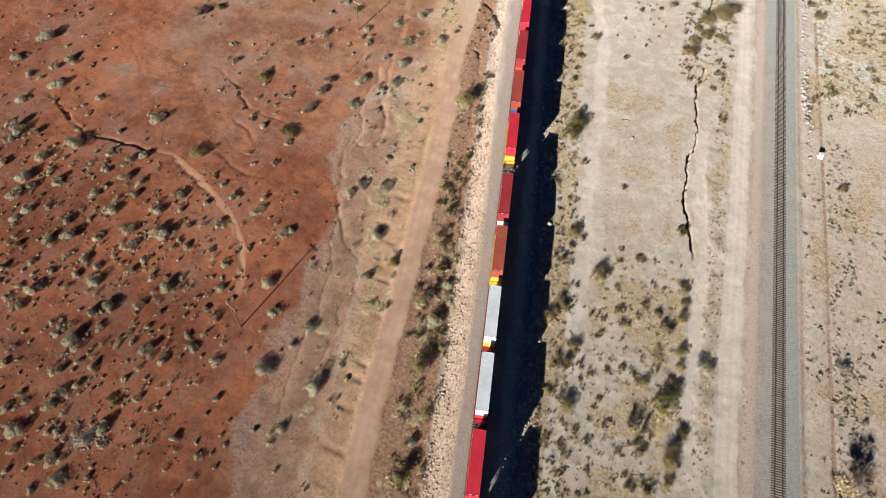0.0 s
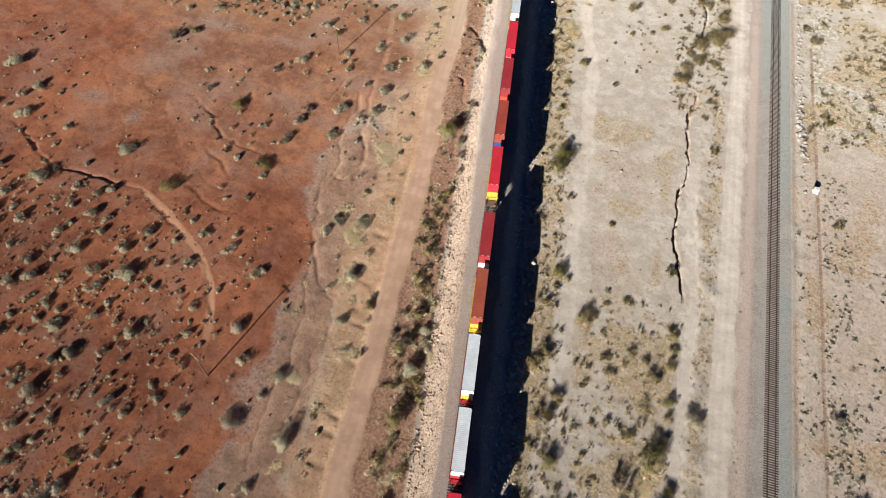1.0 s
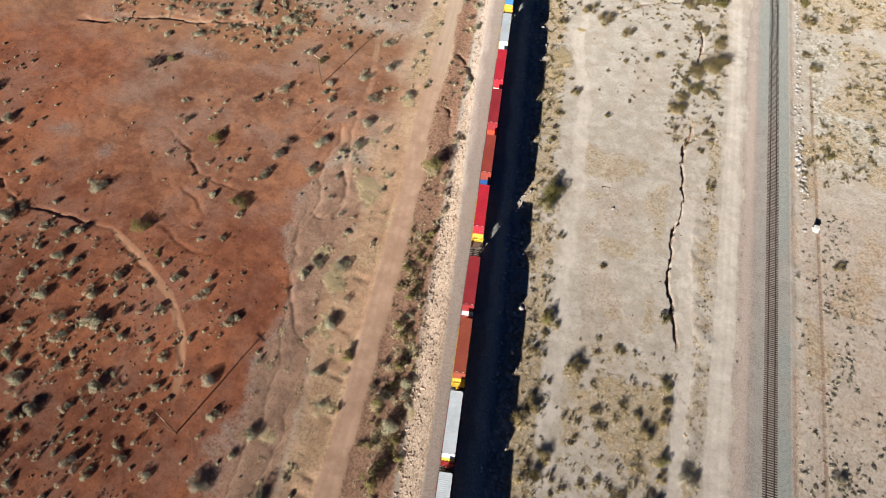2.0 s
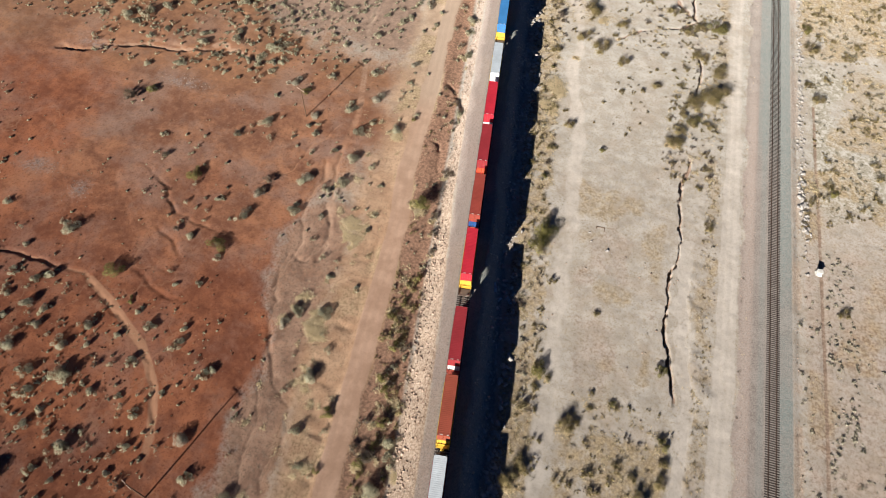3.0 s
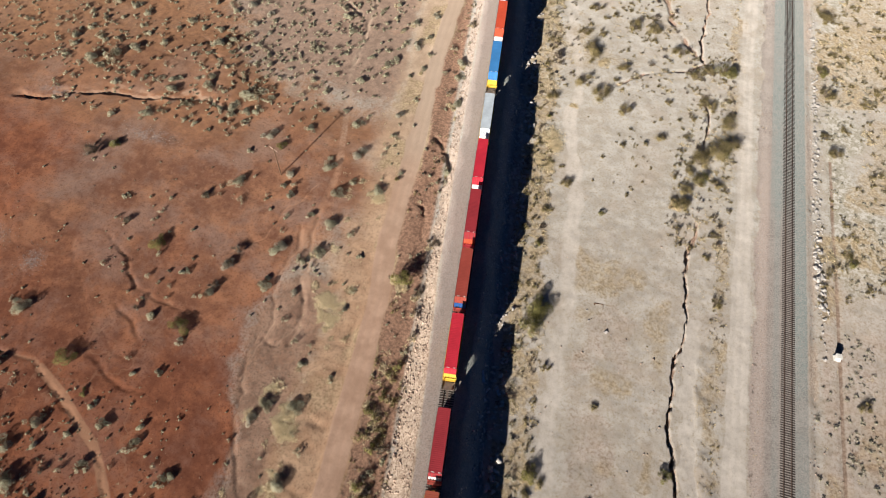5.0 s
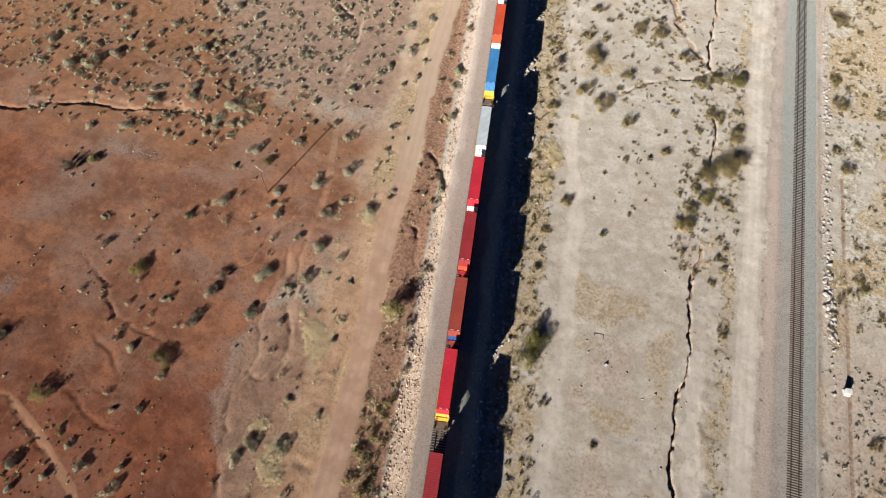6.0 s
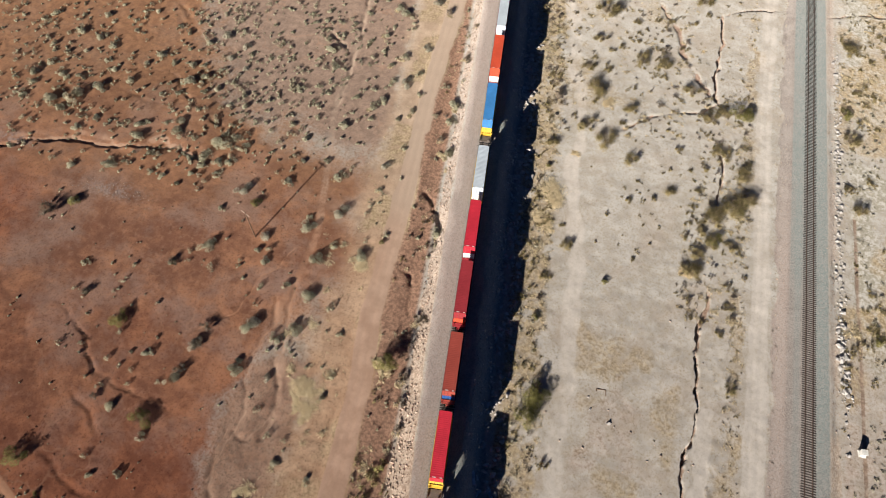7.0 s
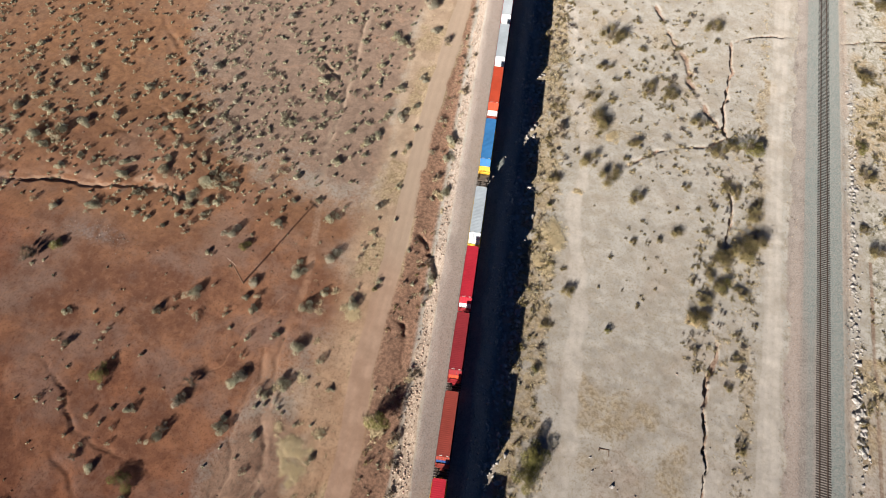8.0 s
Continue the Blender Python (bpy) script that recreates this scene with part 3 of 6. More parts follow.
tagged(new("ground", soil_mesh("ground", GV, GF, GSOIL, GWORK, GCOV, GMARK)), "eroded desert ground of red earth and pale sand", "ground", kind="structure")


def cover(name, keep, label, category):
    """A worn surface that lies a hand's breadth of dust above the ground where keep holds."""
    f = GF[keep(GV[:, 0], GV[:, 1])[GF].all(1)]
    used, back = np.unique(f, return_inverse=True)
    v = GV[used] + np.array([0, 0, 0.012])
    tagged(new(name, soil_mesh(name, v, back.reshape(f.shape), GSOIL[used], GWORK[used], GCOV[used], GMARK[used])), label, category, kind="structure")


cover("dirt_road", lambda x, y: (DIRT_ROAD(x, y)[0] < 2.4) & (y > -30) & (y < 285), "rutted tan dirt road along the railway bank", "road")
cover("sand_road", lambda x, y: (SAND_ROAD(x, y)[0] < 2.3) & (y > -30) & (y < 285), "pale sandy service road beside the empty track", "road")
cover("ballast_bed", lambda x, y: (np.abs(train_d(x, y)) < 3.9) & (y > -30) & (y < 285), "grey crushed stone ballast under the train", "ballast")
cover("ballast_bed", lambda x, y: (np.abs(x - EAST_X + 0.4) < 4.4) & (y > -30) & (y < 285), "grey-green crushed stone ballast under the empty track", "ballast")


def floor_z(x, y):
    return height(np.atleast_1d(np.asarray(x, float)), np.atleast_1d(np.asarray(y, float)))[0]


# ---- tracks ----
def track(name, label, to_world, y0, y1, near, tie_pitch=0.5, spike=True):
    """Two rails on ties. The ties inside the stretch `near` are pieces of their own, the rest is one mesh."""
    top = tagged(new(name), label, "railway track", kind="structure")
    top.matrix_world = to_world
    for side in (-0.755, 0.755):
        bm = boxes((side - 0.075, side + 0.075, y0, y1, -0.185, -0.165), (side - 0.009, side + 0.009, y0, y1, -0.165, -0.04), (side - 0.037, side + 0.037, y0, y1, -0.04, 0.0))
        part("rail", bm, RAIL, top, "steel rail with a worn top")
    bm = bmesh.new()
    bmesh.ops.bevel(bm, geom=box(bm, -1.46, 1.46, -0.125, 0.125, -0.36, -0.19) and bm.edges[:], offset=0.012, segments=1, affect="EDGES")
    for side in (-0.755, 0.755):
        box(bm, side - 0.18, side + 0.18, -0.09, 0.09, -0.19, -0.18)
    tie = from_bm("tie", bm, TIE)
    rng = random.Random(name)
    verts, faces, n = [], [], 0
    count, y = 0, y0
    proto_v = np.array([v.co[:] for v in tie.vertices])
    proto_f = [tuple(p.vertices) for p in tie.polygons]
    while y < y1:
        turn, shift = rng.uniform(-0.6, 0.6), rng.uniform(-0.04, 0.04)
        if near[0] <= y <= near[1] and count < 295:
            child("tie", tie, top, "", pose(shift, y, rng.uniform(-0.008, 0.008), 0, 0, turn))
            count += 1
        else:
            c, s = math.cos(radians(turn)), math.sin(radians(turn))
            v = proto_v @ np.array([[c, s, 0], [-s, c, 0], [0, 0, 1]]) + np.array([shift, y, 0])
            verts.append(v)
            faces += [tuple(i + n for i in f) for f in proto_f]
            n += len(v)
        y += tie_pitch + rng.uniform(-0.015, 0.015)
    me = bpy.data.meshes.new("far_ties")
    me.from_pydata(np.concatenate(verts).tolist(), [], faces)
    me.materials.append(TIE)
    tagged(child("far_ties", me, top), kind="stuff")
    return top


track("empty_track", "empty railway track with dark timber ties", pose(EAST_X, 0, EAST_Z), -40, 290, (20, 168))
LEAN = math.degrees(math.atan(-TRAIN_LEAN))
TRAIN_FRAME = pose(TRAIN_X, 0, RAIL_Z, 0, 0, LEAN)
track("train_track", "railway track under the container train", TRAIN_FRAME, -60, 300, (40, 180))

# ---- the train ----
CL, CW, CH = 12.19, 2.44, 2.82


def ribbed(length, height, depth, pitch):
    """Outline of a trapezoid-ribbed sheet: points (along, out)."""
    pts, n = [], int(length / pitch)
    p = length / n
    for i in range(n):
        a = i * p
        pts += [(a, 0.0), (a + 0.28 * p, 0.0), (a + 0.42 * p, -depth), (a + 0.86 * p, -depth)]
    pts.append((length, 0.0))
    return pts


def container(colour, label):
    """A forty-foot box: its base centre at the origin, doors towards -y."""
    top = tagged(new("shipping_container"), label, "container", "stacked containers on the train")
    m = PAINT[colour]
    h, w = CL / 2, CW / 2
    bm = bmesh.new()
    for sx in (-1, 1):  # ribbed side walls
        row = []
        for a, o in ribbed(CL - 0.3, CH, 0.036, 0.28):
            y = -h + 0.15 + a
            row.append((bm.verts.new((sx * (w - 0.02 + o), y, 0.16)), bm.verts.new((sx * (w - 0.02 + o), y, CH - 0.1))))
        for a, b in zip(row[:-1], row[1:]):
            f = (a[0], b[0], b[1], a[1]) if sx > 0 else (a[1], b[1], b[0], a[0])
            bm.faces.new(f)
    row = []
    for a, o in ribbed(CW - 0.24, CH, 0.036, 0.28):  # front wall
        row.append((bm.verts.new((-w + 0.12 + a, h - 0.03 + o, 0.16)), bm.verts.new((-w + 0.12 + a, h - 0.03 + o, CH - 0.1))))
    for a, b in zip(row[:-1], row[1:]):
        bm.faces.new((a[1], b[1], b[0], a[0]))
    part("wall", bm, m, top)
    bm = bmesh.new()
    row = []
    for a, o in ribbed(CL - 0.8, CH, 0.011, 0.36):  # ribbed roof
        y = -h + 0.4 + a
        row.append((bm.verts.new((-w + 0.06, y, CH - 0.012 + o)), bm.verts.new((w - 0.06, y, CH - 0.012 + o))))
    for a, b in zip(row[:-1], row[1:]):
        bm.faces.new((a[0], a[1], b[1], b[0]))
    for y0, y1 in ((-h + 0.05, -h + 0.4), (h - 0.4, h - 0.05)):
        box(bm, -w + 0.06, w - 0.06, y0, y1, CH - 0.05, CH - 0.012)
    part("roof", bm, m, top)
    for x0, x1 in ((-0.75, -0.15), (0.55, 0.95)):
        part("roof_mark", boxes((x0, x1, -h + 0.12, -h + 0.24, CH - 0.012, CH - 0.006)), PAINT["cream"], top, "white painted bar")
    bm = boxes((-w, -w + 0.07, -h, h, 0, 0.16), (w - 0.07, w, -h, h, 0, 0.16), (-w, -w + 0.07, -h, h, CH - 0.11, CH), (w - 0.07, w, -h, h, CH - 0.11, CH),
               (-w, w, -h, -h + 0.1, CH - 0.13, CH), (-w, w, -h, -h + 0.1, 0, 0.14), (-w, w, h - 0.1, h, CH - 0.13, CH), (-w, w, h - 0.1, h, 0, 0.14))
    for sx in (-1, 1):
        for sy in (-1, 1):
            box(bm, *sorted((sx * w, sx * (w - 0.13))), *sorted((sy * h, sy * (h - 0.15))), 0.1, CH - 0.1)
    box(bm, -w + 0.1, w - 0.1, -h + 0.1, h - 0.1, 0.1, 0.16)
    part("frame", bm, m, top)
    for sx in (-1, 1):
        bm = boxes((*sorted((sx * 0.015, sx * (w - 0.13))), -h + 0.03, -h + 0.08, 0.15, CH - 0.14))
        for z in (0.55, 1.15, 1.75, 2.35):
            box(bm, *sorted((sx * 0.08, sx * (w - 0.22))), -h + 0.015, -h + 0.03, z - 0.2, z + 0.2)
        door = part("door", bm, m, top)
        for i in (0.28, 0.82):
            bm = bmesh.new()
            rod(bm, (sx * i, -h, 0.2), (sx * i, -h, CH - 0.2), 0.02)
            box(bm, sx * i - 0.05, sx * i + 0.16, -h - 0.02, -h + 0.01, 1.1, 1.16)
            part("lock_rod", bm, CASTING, door, "galvanised lock rod")
    bm = boxes((-w, -w + 0.16, -h - 0.008, -h + 0.17, 0, 0.12))
    casting = from_bm("corner_casting", bm, CASTING)
    for sx in (0, 1):
        for sy in (0, 1):
            for z in (-0.004, CH - 0.114):
                child("corner_casting", casting, top, "", pose(sx * (CW - 0.16), sy * (CL - 0.162), z))
    return top


def bogie_parts(parent, y, z=0.0):
    """A two-axle truck under the joint of two wells."""
    bm = boxes((-1.05, -0.93, y - 1.35, y + 1.35, 0.42, 0.68), (0.93, 1.05, y - 1.35, y + 1.35, 0.42, 0.68), (-1.0, 1.0, y - 0.25, y + 0.25, 0.45, 0.8))
    for s in (-1, 1):
        for k in (-0.3, 0.3):
            rod(bm, (s * 0.99, y + k, 0.4), (s * 0.99, y + k, 0.7), 0.11, None, 8)
    truck = part("truck", bm, STEEL, parent, "rusty two-axle truck")
    for k in (-0.9, 0.9):
        bm = bmesh.new()
        rod(bm, (-0.9, y + k, 0.46), (0.9, y + k, 0.46), 0.08, None, 8)
        for s in (-0.78, 0.68):
            rod(bm, (s, y + k, 0.46), (s + 0.1, y + k, 0.46), 0.46, None, 20)
        part("wheelset", bm, STEEL, truck)


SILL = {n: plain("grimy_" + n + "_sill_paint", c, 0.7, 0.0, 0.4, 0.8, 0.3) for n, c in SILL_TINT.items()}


def well_car(colour, end_gap, label):
    """A well for two stacked boxes, base at rail height; end_gap is the room between it and the next at -y."""
    top = tagged(new("well_car"), label, "rail car", "well cars of the train")
    m = PAINT[colour]
    h = CL / 2 + 0.16
    for sx in (-1, 1):
        a, b = sorted((sx * 1.25, sx * 1.36))
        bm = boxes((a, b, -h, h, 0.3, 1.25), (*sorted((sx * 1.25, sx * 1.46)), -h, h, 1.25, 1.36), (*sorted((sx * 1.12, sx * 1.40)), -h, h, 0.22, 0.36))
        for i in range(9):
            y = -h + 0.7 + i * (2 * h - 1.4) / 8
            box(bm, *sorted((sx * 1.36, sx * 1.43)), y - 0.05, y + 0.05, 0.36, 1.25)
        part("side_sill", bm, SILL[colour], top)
    bm = boxes((-1.25, 1.25, -h, h, 0.18, 0.28))
    for i in range(6):
        y = -h + 1 + i * (2 * h - 2) / 5
        box(bm, -1.25, 1.25, y - 0.15, y + 0.15, 0.28, 0.33)
    part("well_floor", bm, STEEL, top)
    for s in (-1, 1):
        bm = boxes((-1.36, 1.36, *sorted((s * h, s * (h + 0.12))), 0.3, 1.3), (-1.3, 1.3, *sorted((s * (h + 0.12), s * (h + 0.75))), 1.0, 1.12), (-0.35, 0.35, *sorted((s * (h + 0.12), s * (h + 1.1))), 0.7, 1.0))
        for x in (-1.2, 1.2):
            box(bm, x - 0.04, x + 0.04, *sorted((s * (h + 0.66), s * (h + 0.74))), 1.12, 1.9)
        box(bm, -1.24, 1.24, *sorted((s * (h + 0.67), s * (h + 0.73))), 1.84, 1.9)
        part("end_platform", bm, m, top)
    if end_gap > 5.5:  # a full end with its own truck, hand brake and coupler
        for s, y in ((-1, -h - 1.6),):
            bm = boxes((-1.3, 1.3, y - 0.9, y + 1.0, 0.95, 1.12), (-0.2, 0.2, y - 2.4, y - 0.8, 0.75, 0.95), (-1.3, -1.22, y - 0.9, y + 1.0, 1.12, 1.5), (1.22, 1.3, y - 0.9, y + 1.0, 1.12, 1.5))
            bmesh.ops.create_cone(bm, cap_ends=True, segments=14, radius1=0.28, radius2=0.28, depth=0.06, matrix=pose(0.7, y - 0.93, 1.55, 90))
            box(bm, 0.6, 0.8, y - 0.9, y - 0.7, 1.12, 1.7)
            part("car_end", bm, CASTING, top, "rusty car end with brake wheel and coupler")
            bogie_parts(top, y)
    else:
        bogie_parts(top, -h - end_gap / 2 + 0.16)
    return top


# from the far end to the near one: roof colour, lower box, room to the next unit, the car's own paint
UNITS = [
    ("white", "white", 3.8, "crimson"), ("grey", "cream", 3.8, "crimson"), ("red", "red", 3.9, "brown"), ("crimson", "cream", 4.1, "crimson"), ("brown", "orange", 3.9, "rust"),
    ("white", "cream", 3.6, "red"), ("grey", "cream", 3.6, "crimson"), ("orange", "cream", 5.1, "brown"), ("blue", "yellow", 7.9, "yellow"),
    ("grey", "cream", 3.4, "yellow"), ("red", "cream", 3.4, "crimson"), ("crimson", "orange", 4.2, "crimson"), ("brown", "navy", 3.8, "brown"), ("red", "yellow", 8.0, "yellow"),
    ("crimson", "cream", 3.1, "brown"), ("rust", "yellow", 3.7, "yellow"), ("white", "yellow", 3.4, "crimson"), ("white", "red", 3.7, "crimson"), ("red", "cream", 7.0, "brown"),
    ("red", "red", 2.9, "brown"), ("orange", "orange", 4.1, "rust"), ("grey", "orange", 3.3, "crimson"), ("rust", "cream", 3.6, "brown"), ("brown", "cream", 3.6, "brown"),
]
WORDS = {"red": "bright red", "crimson": "dark red", "brown": "brown-red", "rust": "faded rust-red", "orange": "orange-red", "white": "white", "grey": "light grey", "blue": "blue", "yellow": "yellow", "cream": "off-white", "navy": "dark blue"}
made = {}


def stand(key, build, m):
    """The first of a kind is built, the rest are copies of it."""
    if key in made:
        return copy_thing(made[key], m)
    made[key] = build()
    made[key].matrix_basis = m
    return made[key]


run = 189.0 / 0.9907  # near end of the orange-red box, along the track
ahead = sum(CL + g for _, _, g, _ in UNITS[:8]) - UNITS[7][2]
at = run + ahead
for roof, lower, gap, paint in UNITS:
    mid = at - CL / 2
    stand(("well", paint, round(gap, 1) > 5.5, gap), lambda: well_car(paint, gap, f"{WORDS[paint]} steel well car carrying two stacked containers"), TRAIN_FRAME @ pose(0, mid, 0))
    stand(("box", lower), lambda: container(lower, f"{WORDS[lower]} ribbed steel container set down in a well car"), TRAIN_FRAME @ pose(0, mid, 0.34))
    stand(("box", roof, "up"), lambda: container(roof, f"{WORDS[roof]} ribbed steel container stacked on another one"), TRAIN_FRAME @ pose(0, mid, 0.34 + CH + 0.02))
    at -= CL + gap


# ---- line of poles ----
def utility_pole(tall):
    top = tagged(new("utility_pole"), "bare timber utility pole with one crossarm", "utility pole", "poles across the red earth")
    bm = bmesh.new()
    rod(bm, (0, 0, -1), (0, 0, tall + 0.5), 0.17, 0.11, 10)
    part("pole", bm, POLE, top)
    bm = boxes((-1.35, 1.35, -0.06, 0.06, tall - 0.06, tall + 0.07))
    arm = part("crossarm", bm, CROSSARM, top, "sun-bleached crossarm")
    bm = bmesh.new()
    rod(bm, (-0.7, 0.06, tall), (0, 0.12, tall - 0.7), 0.02)
    rod(bm, (0.7, 0.06, tall), (0, 0.12, tall - 0.7), 0.02)
    part("brace", bm, STEEL, arm)
    for x in (-1.25, -0.6, 0.6, 1.25):
        bm = bmesh.new()
        rod(bm, (x, 0, tall + 0.06), (x, 0, tall + 0.2), 0.02)
        rod(bm, (x, 0, tall + 0.16), (x, 0, tall + 0.3), 0.06, 0.04, 8)
        part("insulator", bm, INSULATOR, arm)
    return top


pole = utility_pole(9.6)
for i, (x, y, tall) in enumerate(((-53.1, 29.8, 9.6), (-61.7, 130.6, 9.6))):
    m = pose(x, y, float(floor_z(x, y)[0]), 0, 0, -24)
    if i:
        copy_thing(pole, m)
    else:
        pole.matrix_basis = m


# ---- plants ----
def tri_leaves(rng, centres, size):
    """A small leaning triangle or blade at each centre."""
    n = len(centres)
    a = rng.normal(size=(n, 3))
    a /= np.linalg.norm(a, axis=1, keepdims=True)
    b = np.cross(a, rng.normal(size=(n, 3)))
    b /= np.linalg.norm(b, axis=1, keepdims=True)
    s = size * rng.uniform(0.6, 1.4, (n, 1))
    v = np.stack([centres - a * s * 0.6 - b * s * 0.45, centres + b * s * 0.5, centres + a * s * 0.7 - b * s * 0.2], 1)
    return v.reshape(-1, 3)


def twigs(rng, n, reach, tall, thick, droop=0.0):
    """Forked stems from the foot outwards, as thin three-sided rods."""
    out = []
    for _ in range(n):
        az, lean = rng.uniform(0, 2 * np.pi), rng.uniform(0.15, 1.0)
        p = np.array([0.0, 0.0, -0.04]) + np.append(rng.normal(0, 0.05 * reach, 2), 0)
        q = np.array([np.cos(az) * lean * reach, np.sin(az) * lean * reach, tall * rng.uniform(0.6, 1.0) * (1.15 - 0.5 * lean)])
        mid = (p + q) / 2 + rng.normal(0, 0.08 * reach, 3)
        tips = [q] + [mid + (q - p) * 0.4 + rng.normal(0, 0.22 * reach, 3) for _ in range(2)]
        segs = [(p, mid, thick, thick * 0.6)] + [(mid, t, thick * 0.6, thick * 0.2) for t in tips]
        for a, b, ra, rb in segs:
            d = (b - a) / (np.linalg.norm(b - a) + 1e-9)
            u = np.cross(d, [0.3, 0.2, 0.93])
            u /= np.linalg.norm(u) + 1e-9
            w = np.cross(d, u)
            ring = [u, -0.5 * u + 0.87 * w, -0.5 * u - 0.87 * w]
            lo, hi = [a + r * ra for r in ring], [b + r * rb for r in ring]
            for i in range(3):
                j = (i + 1) % 3
                out += [lo[i], lo[j], hi[j], lo[i], hi[j], hi[i]]
    return np.array(out)


def bush(kind, seed, leaves=420, stems=16, leaf=0.075):
    """Stems and leaves of a bush of unit radius: two arrays of triangle corners."""
    rng = np.random.RandomState(seed)
    tall = {"sage": 0.78, "creosote": 1.05, "straw": 0.7, "bare": 1.0, "pale": 0.7, "mesquite": 0.75}[kind]
    if kind == "straw":
        n, tufts = leaves, 44
        az, rad = rng.uniform(0, 2 * np.pi, 6), rng.uniform(0.1, 0.75, 6)
        lobe = rng.randint(6, size=tufts)
        c = np.stack([np.cos(az) * rad, np.sin(az) * rad, np.zeros(6)], 1)[lobe] + np.concatenate([rng.normal(0, 0.2, (tufts, 2)), np.zeros((tufts, 1))], 1)
        pick = rng.randint(tufts, size=n)
        foot = c[pick] + np.concatenate([rng.normal(0, 0.1, (n, 2)), np.zeros((n, 1)) - 0.03], 1)
        out = foot + np.concatenate([rng.normal(0, 0.2, (n, 2)), tall * rng.uniform(0.1, 0.42, (n, 1))], 1)
        side = np.concatenate([rng.normal(0, 1, (n, 2)), np.zeros((n, 1))], 1)
        side *= leaf * 0.3 / np.linalg.norm(side, axis=1, keepdims=True)
        return twigs(rng, 4, 0.4, 0.3, 0.015), np.stack([foot - side, foot + side, out], 1).reshape(-1, 3)
    lobes = rng.randint(5, 9)
    az = rng.uniform(0, 2 * np.pi, lobes)
    rad = np.sqrt(rng.uniform(0, 1, lobes)) * 0.68
    c = np.stack([np.cos(az) * rad, np.sin(az) * rad, tall * rng.uniform(0.35, 0.72, lobes) * (1.1 - 0.5 * rad)], 1)
    size = rng.uniform(0.24, 0.44, lobes)
    pick = rng.choice(lobes, leaves, p=size**2 / (size**2).sum())
    d = rng.normal(size=(leaves, 3))
    d /= np.linalg.norm(d, axis=1, keepdims=True)
    p = c[pick] + d * (size[pick] * rng.uniform(0.35, 1.08, leaves) ** 0.6)[:, None] * np.array([1, 1, 0.85])
    p[:, 2] = np.maximum(p[:, 2], 0.03 + 0.1 * rng.rand(leaves))
    if kind in ("bare", "mesquite"):
        n = leaves // 2
        foot = c[pick[:n]] * np.array([0.8, 0.8, 0.55])
        tip = p[:n] * rng.uniform(0.9, 1.06, (n, 1))
        side = np.cross(tip - foot, rng.normal(size=(n, 3)))
        side *= leaf * 0.17 / (np.linalg.norm(side, axis=1, keepdims=True) + 1e-9)
        blades = np.stack([foot - side, foot + side, tip], 1).reshape(-1, 3)
        keep = p[n:] if kind == "mesquite" else p[n : n + n // 3]
        return twigs(rng, stems + 8, 0.7, tall * 0.85, 0.012), np.concatenate([blades, tri_leaves(rng, keep, leaf * 0.8)])
    return twigs(rng, stems, 0.62, tall * 0.75, 0.022), tri_leaves(rng, p, leaf)


def crown_normals(v, kind, rng):
    """Leaf corners whose faces turn outwards from the crown, and their normals; dry grass lies as a mat and faces up."""
    t = v.reshape(-1, 3, 3)
    n = t - np.array([0, 0, 0.12]) if kind != "straw" else np.zeros_like(t) + np.array([0, 0, 1.0])
    n = n / (np.linalg.norm(n, axis=2, keepdims=True) + 1e-6) + np.array([0, 0, 0.15]) + rng.normal(0, 0.3, (len(t), 1, 3))
    n /= np.linalg.norm(n, axis=2, keepdims=True) + 1e-6
    face = np.cross(t[:, 1] - t[:, 0], t[:, 2] - t[:, 0])
    flip = (face * n.mean(1)).sum(1) < 0
    t, n = t.copy(), n.copy()
    t[flip], n[flip] = t[flip][:, ::-1], n[flip][:, ::-1]
    return t.reshape(-1, 3), n.reshape(-1, 3)


def tris(name, v, material, normals=None):
    me = mesh_of(name, v, np.arange(len(v)).reshape(-1, 3), material, normals is not None)
    if normals is not None:
        layer = me.attributes.new("custom_normal", "FLOAT_VECTOR", "POINT")
        layer.data.foreach_set("vector", normals.astype(np.float32).ravel())
        me.update()
    return me


LABELS = {
    "sage": ("sage_shrub", "grey-green sage shrub on bare earth", "shrub", "sage shrubs on the red earth"),
    "creosote": ("creosote_bush", "olive green creosote bush in dry soil", "bush", "creosote bushes"),
    "straw": ("grass_clump", "clump of sun-bleached yellow grass", "grass clump", "dry grass clumps"),
    "bare": ("bare_bush", "leafless dark brown bush with thin twigs", "bush", "leafless bushes"),
    "pale": ("pale_shrub", "pale grey dried-out shrub", "shrub", "pale dry shrubs"),
    "mesquite": ("mesquite_bush", "brown-olive twiggy mesquite bush on pale sand", "bush", "mesquite bushes"),
}
PROTO, LARGE, RAW, DENSE = {}, {}, {}, {}
leaf_rng = np.random.RandomState(401)


def crown(lf, kind):
    v, n = crown_normals(lf, kind, leaf_rng)
    return tris("foliage", v, LEAF[kind], n)


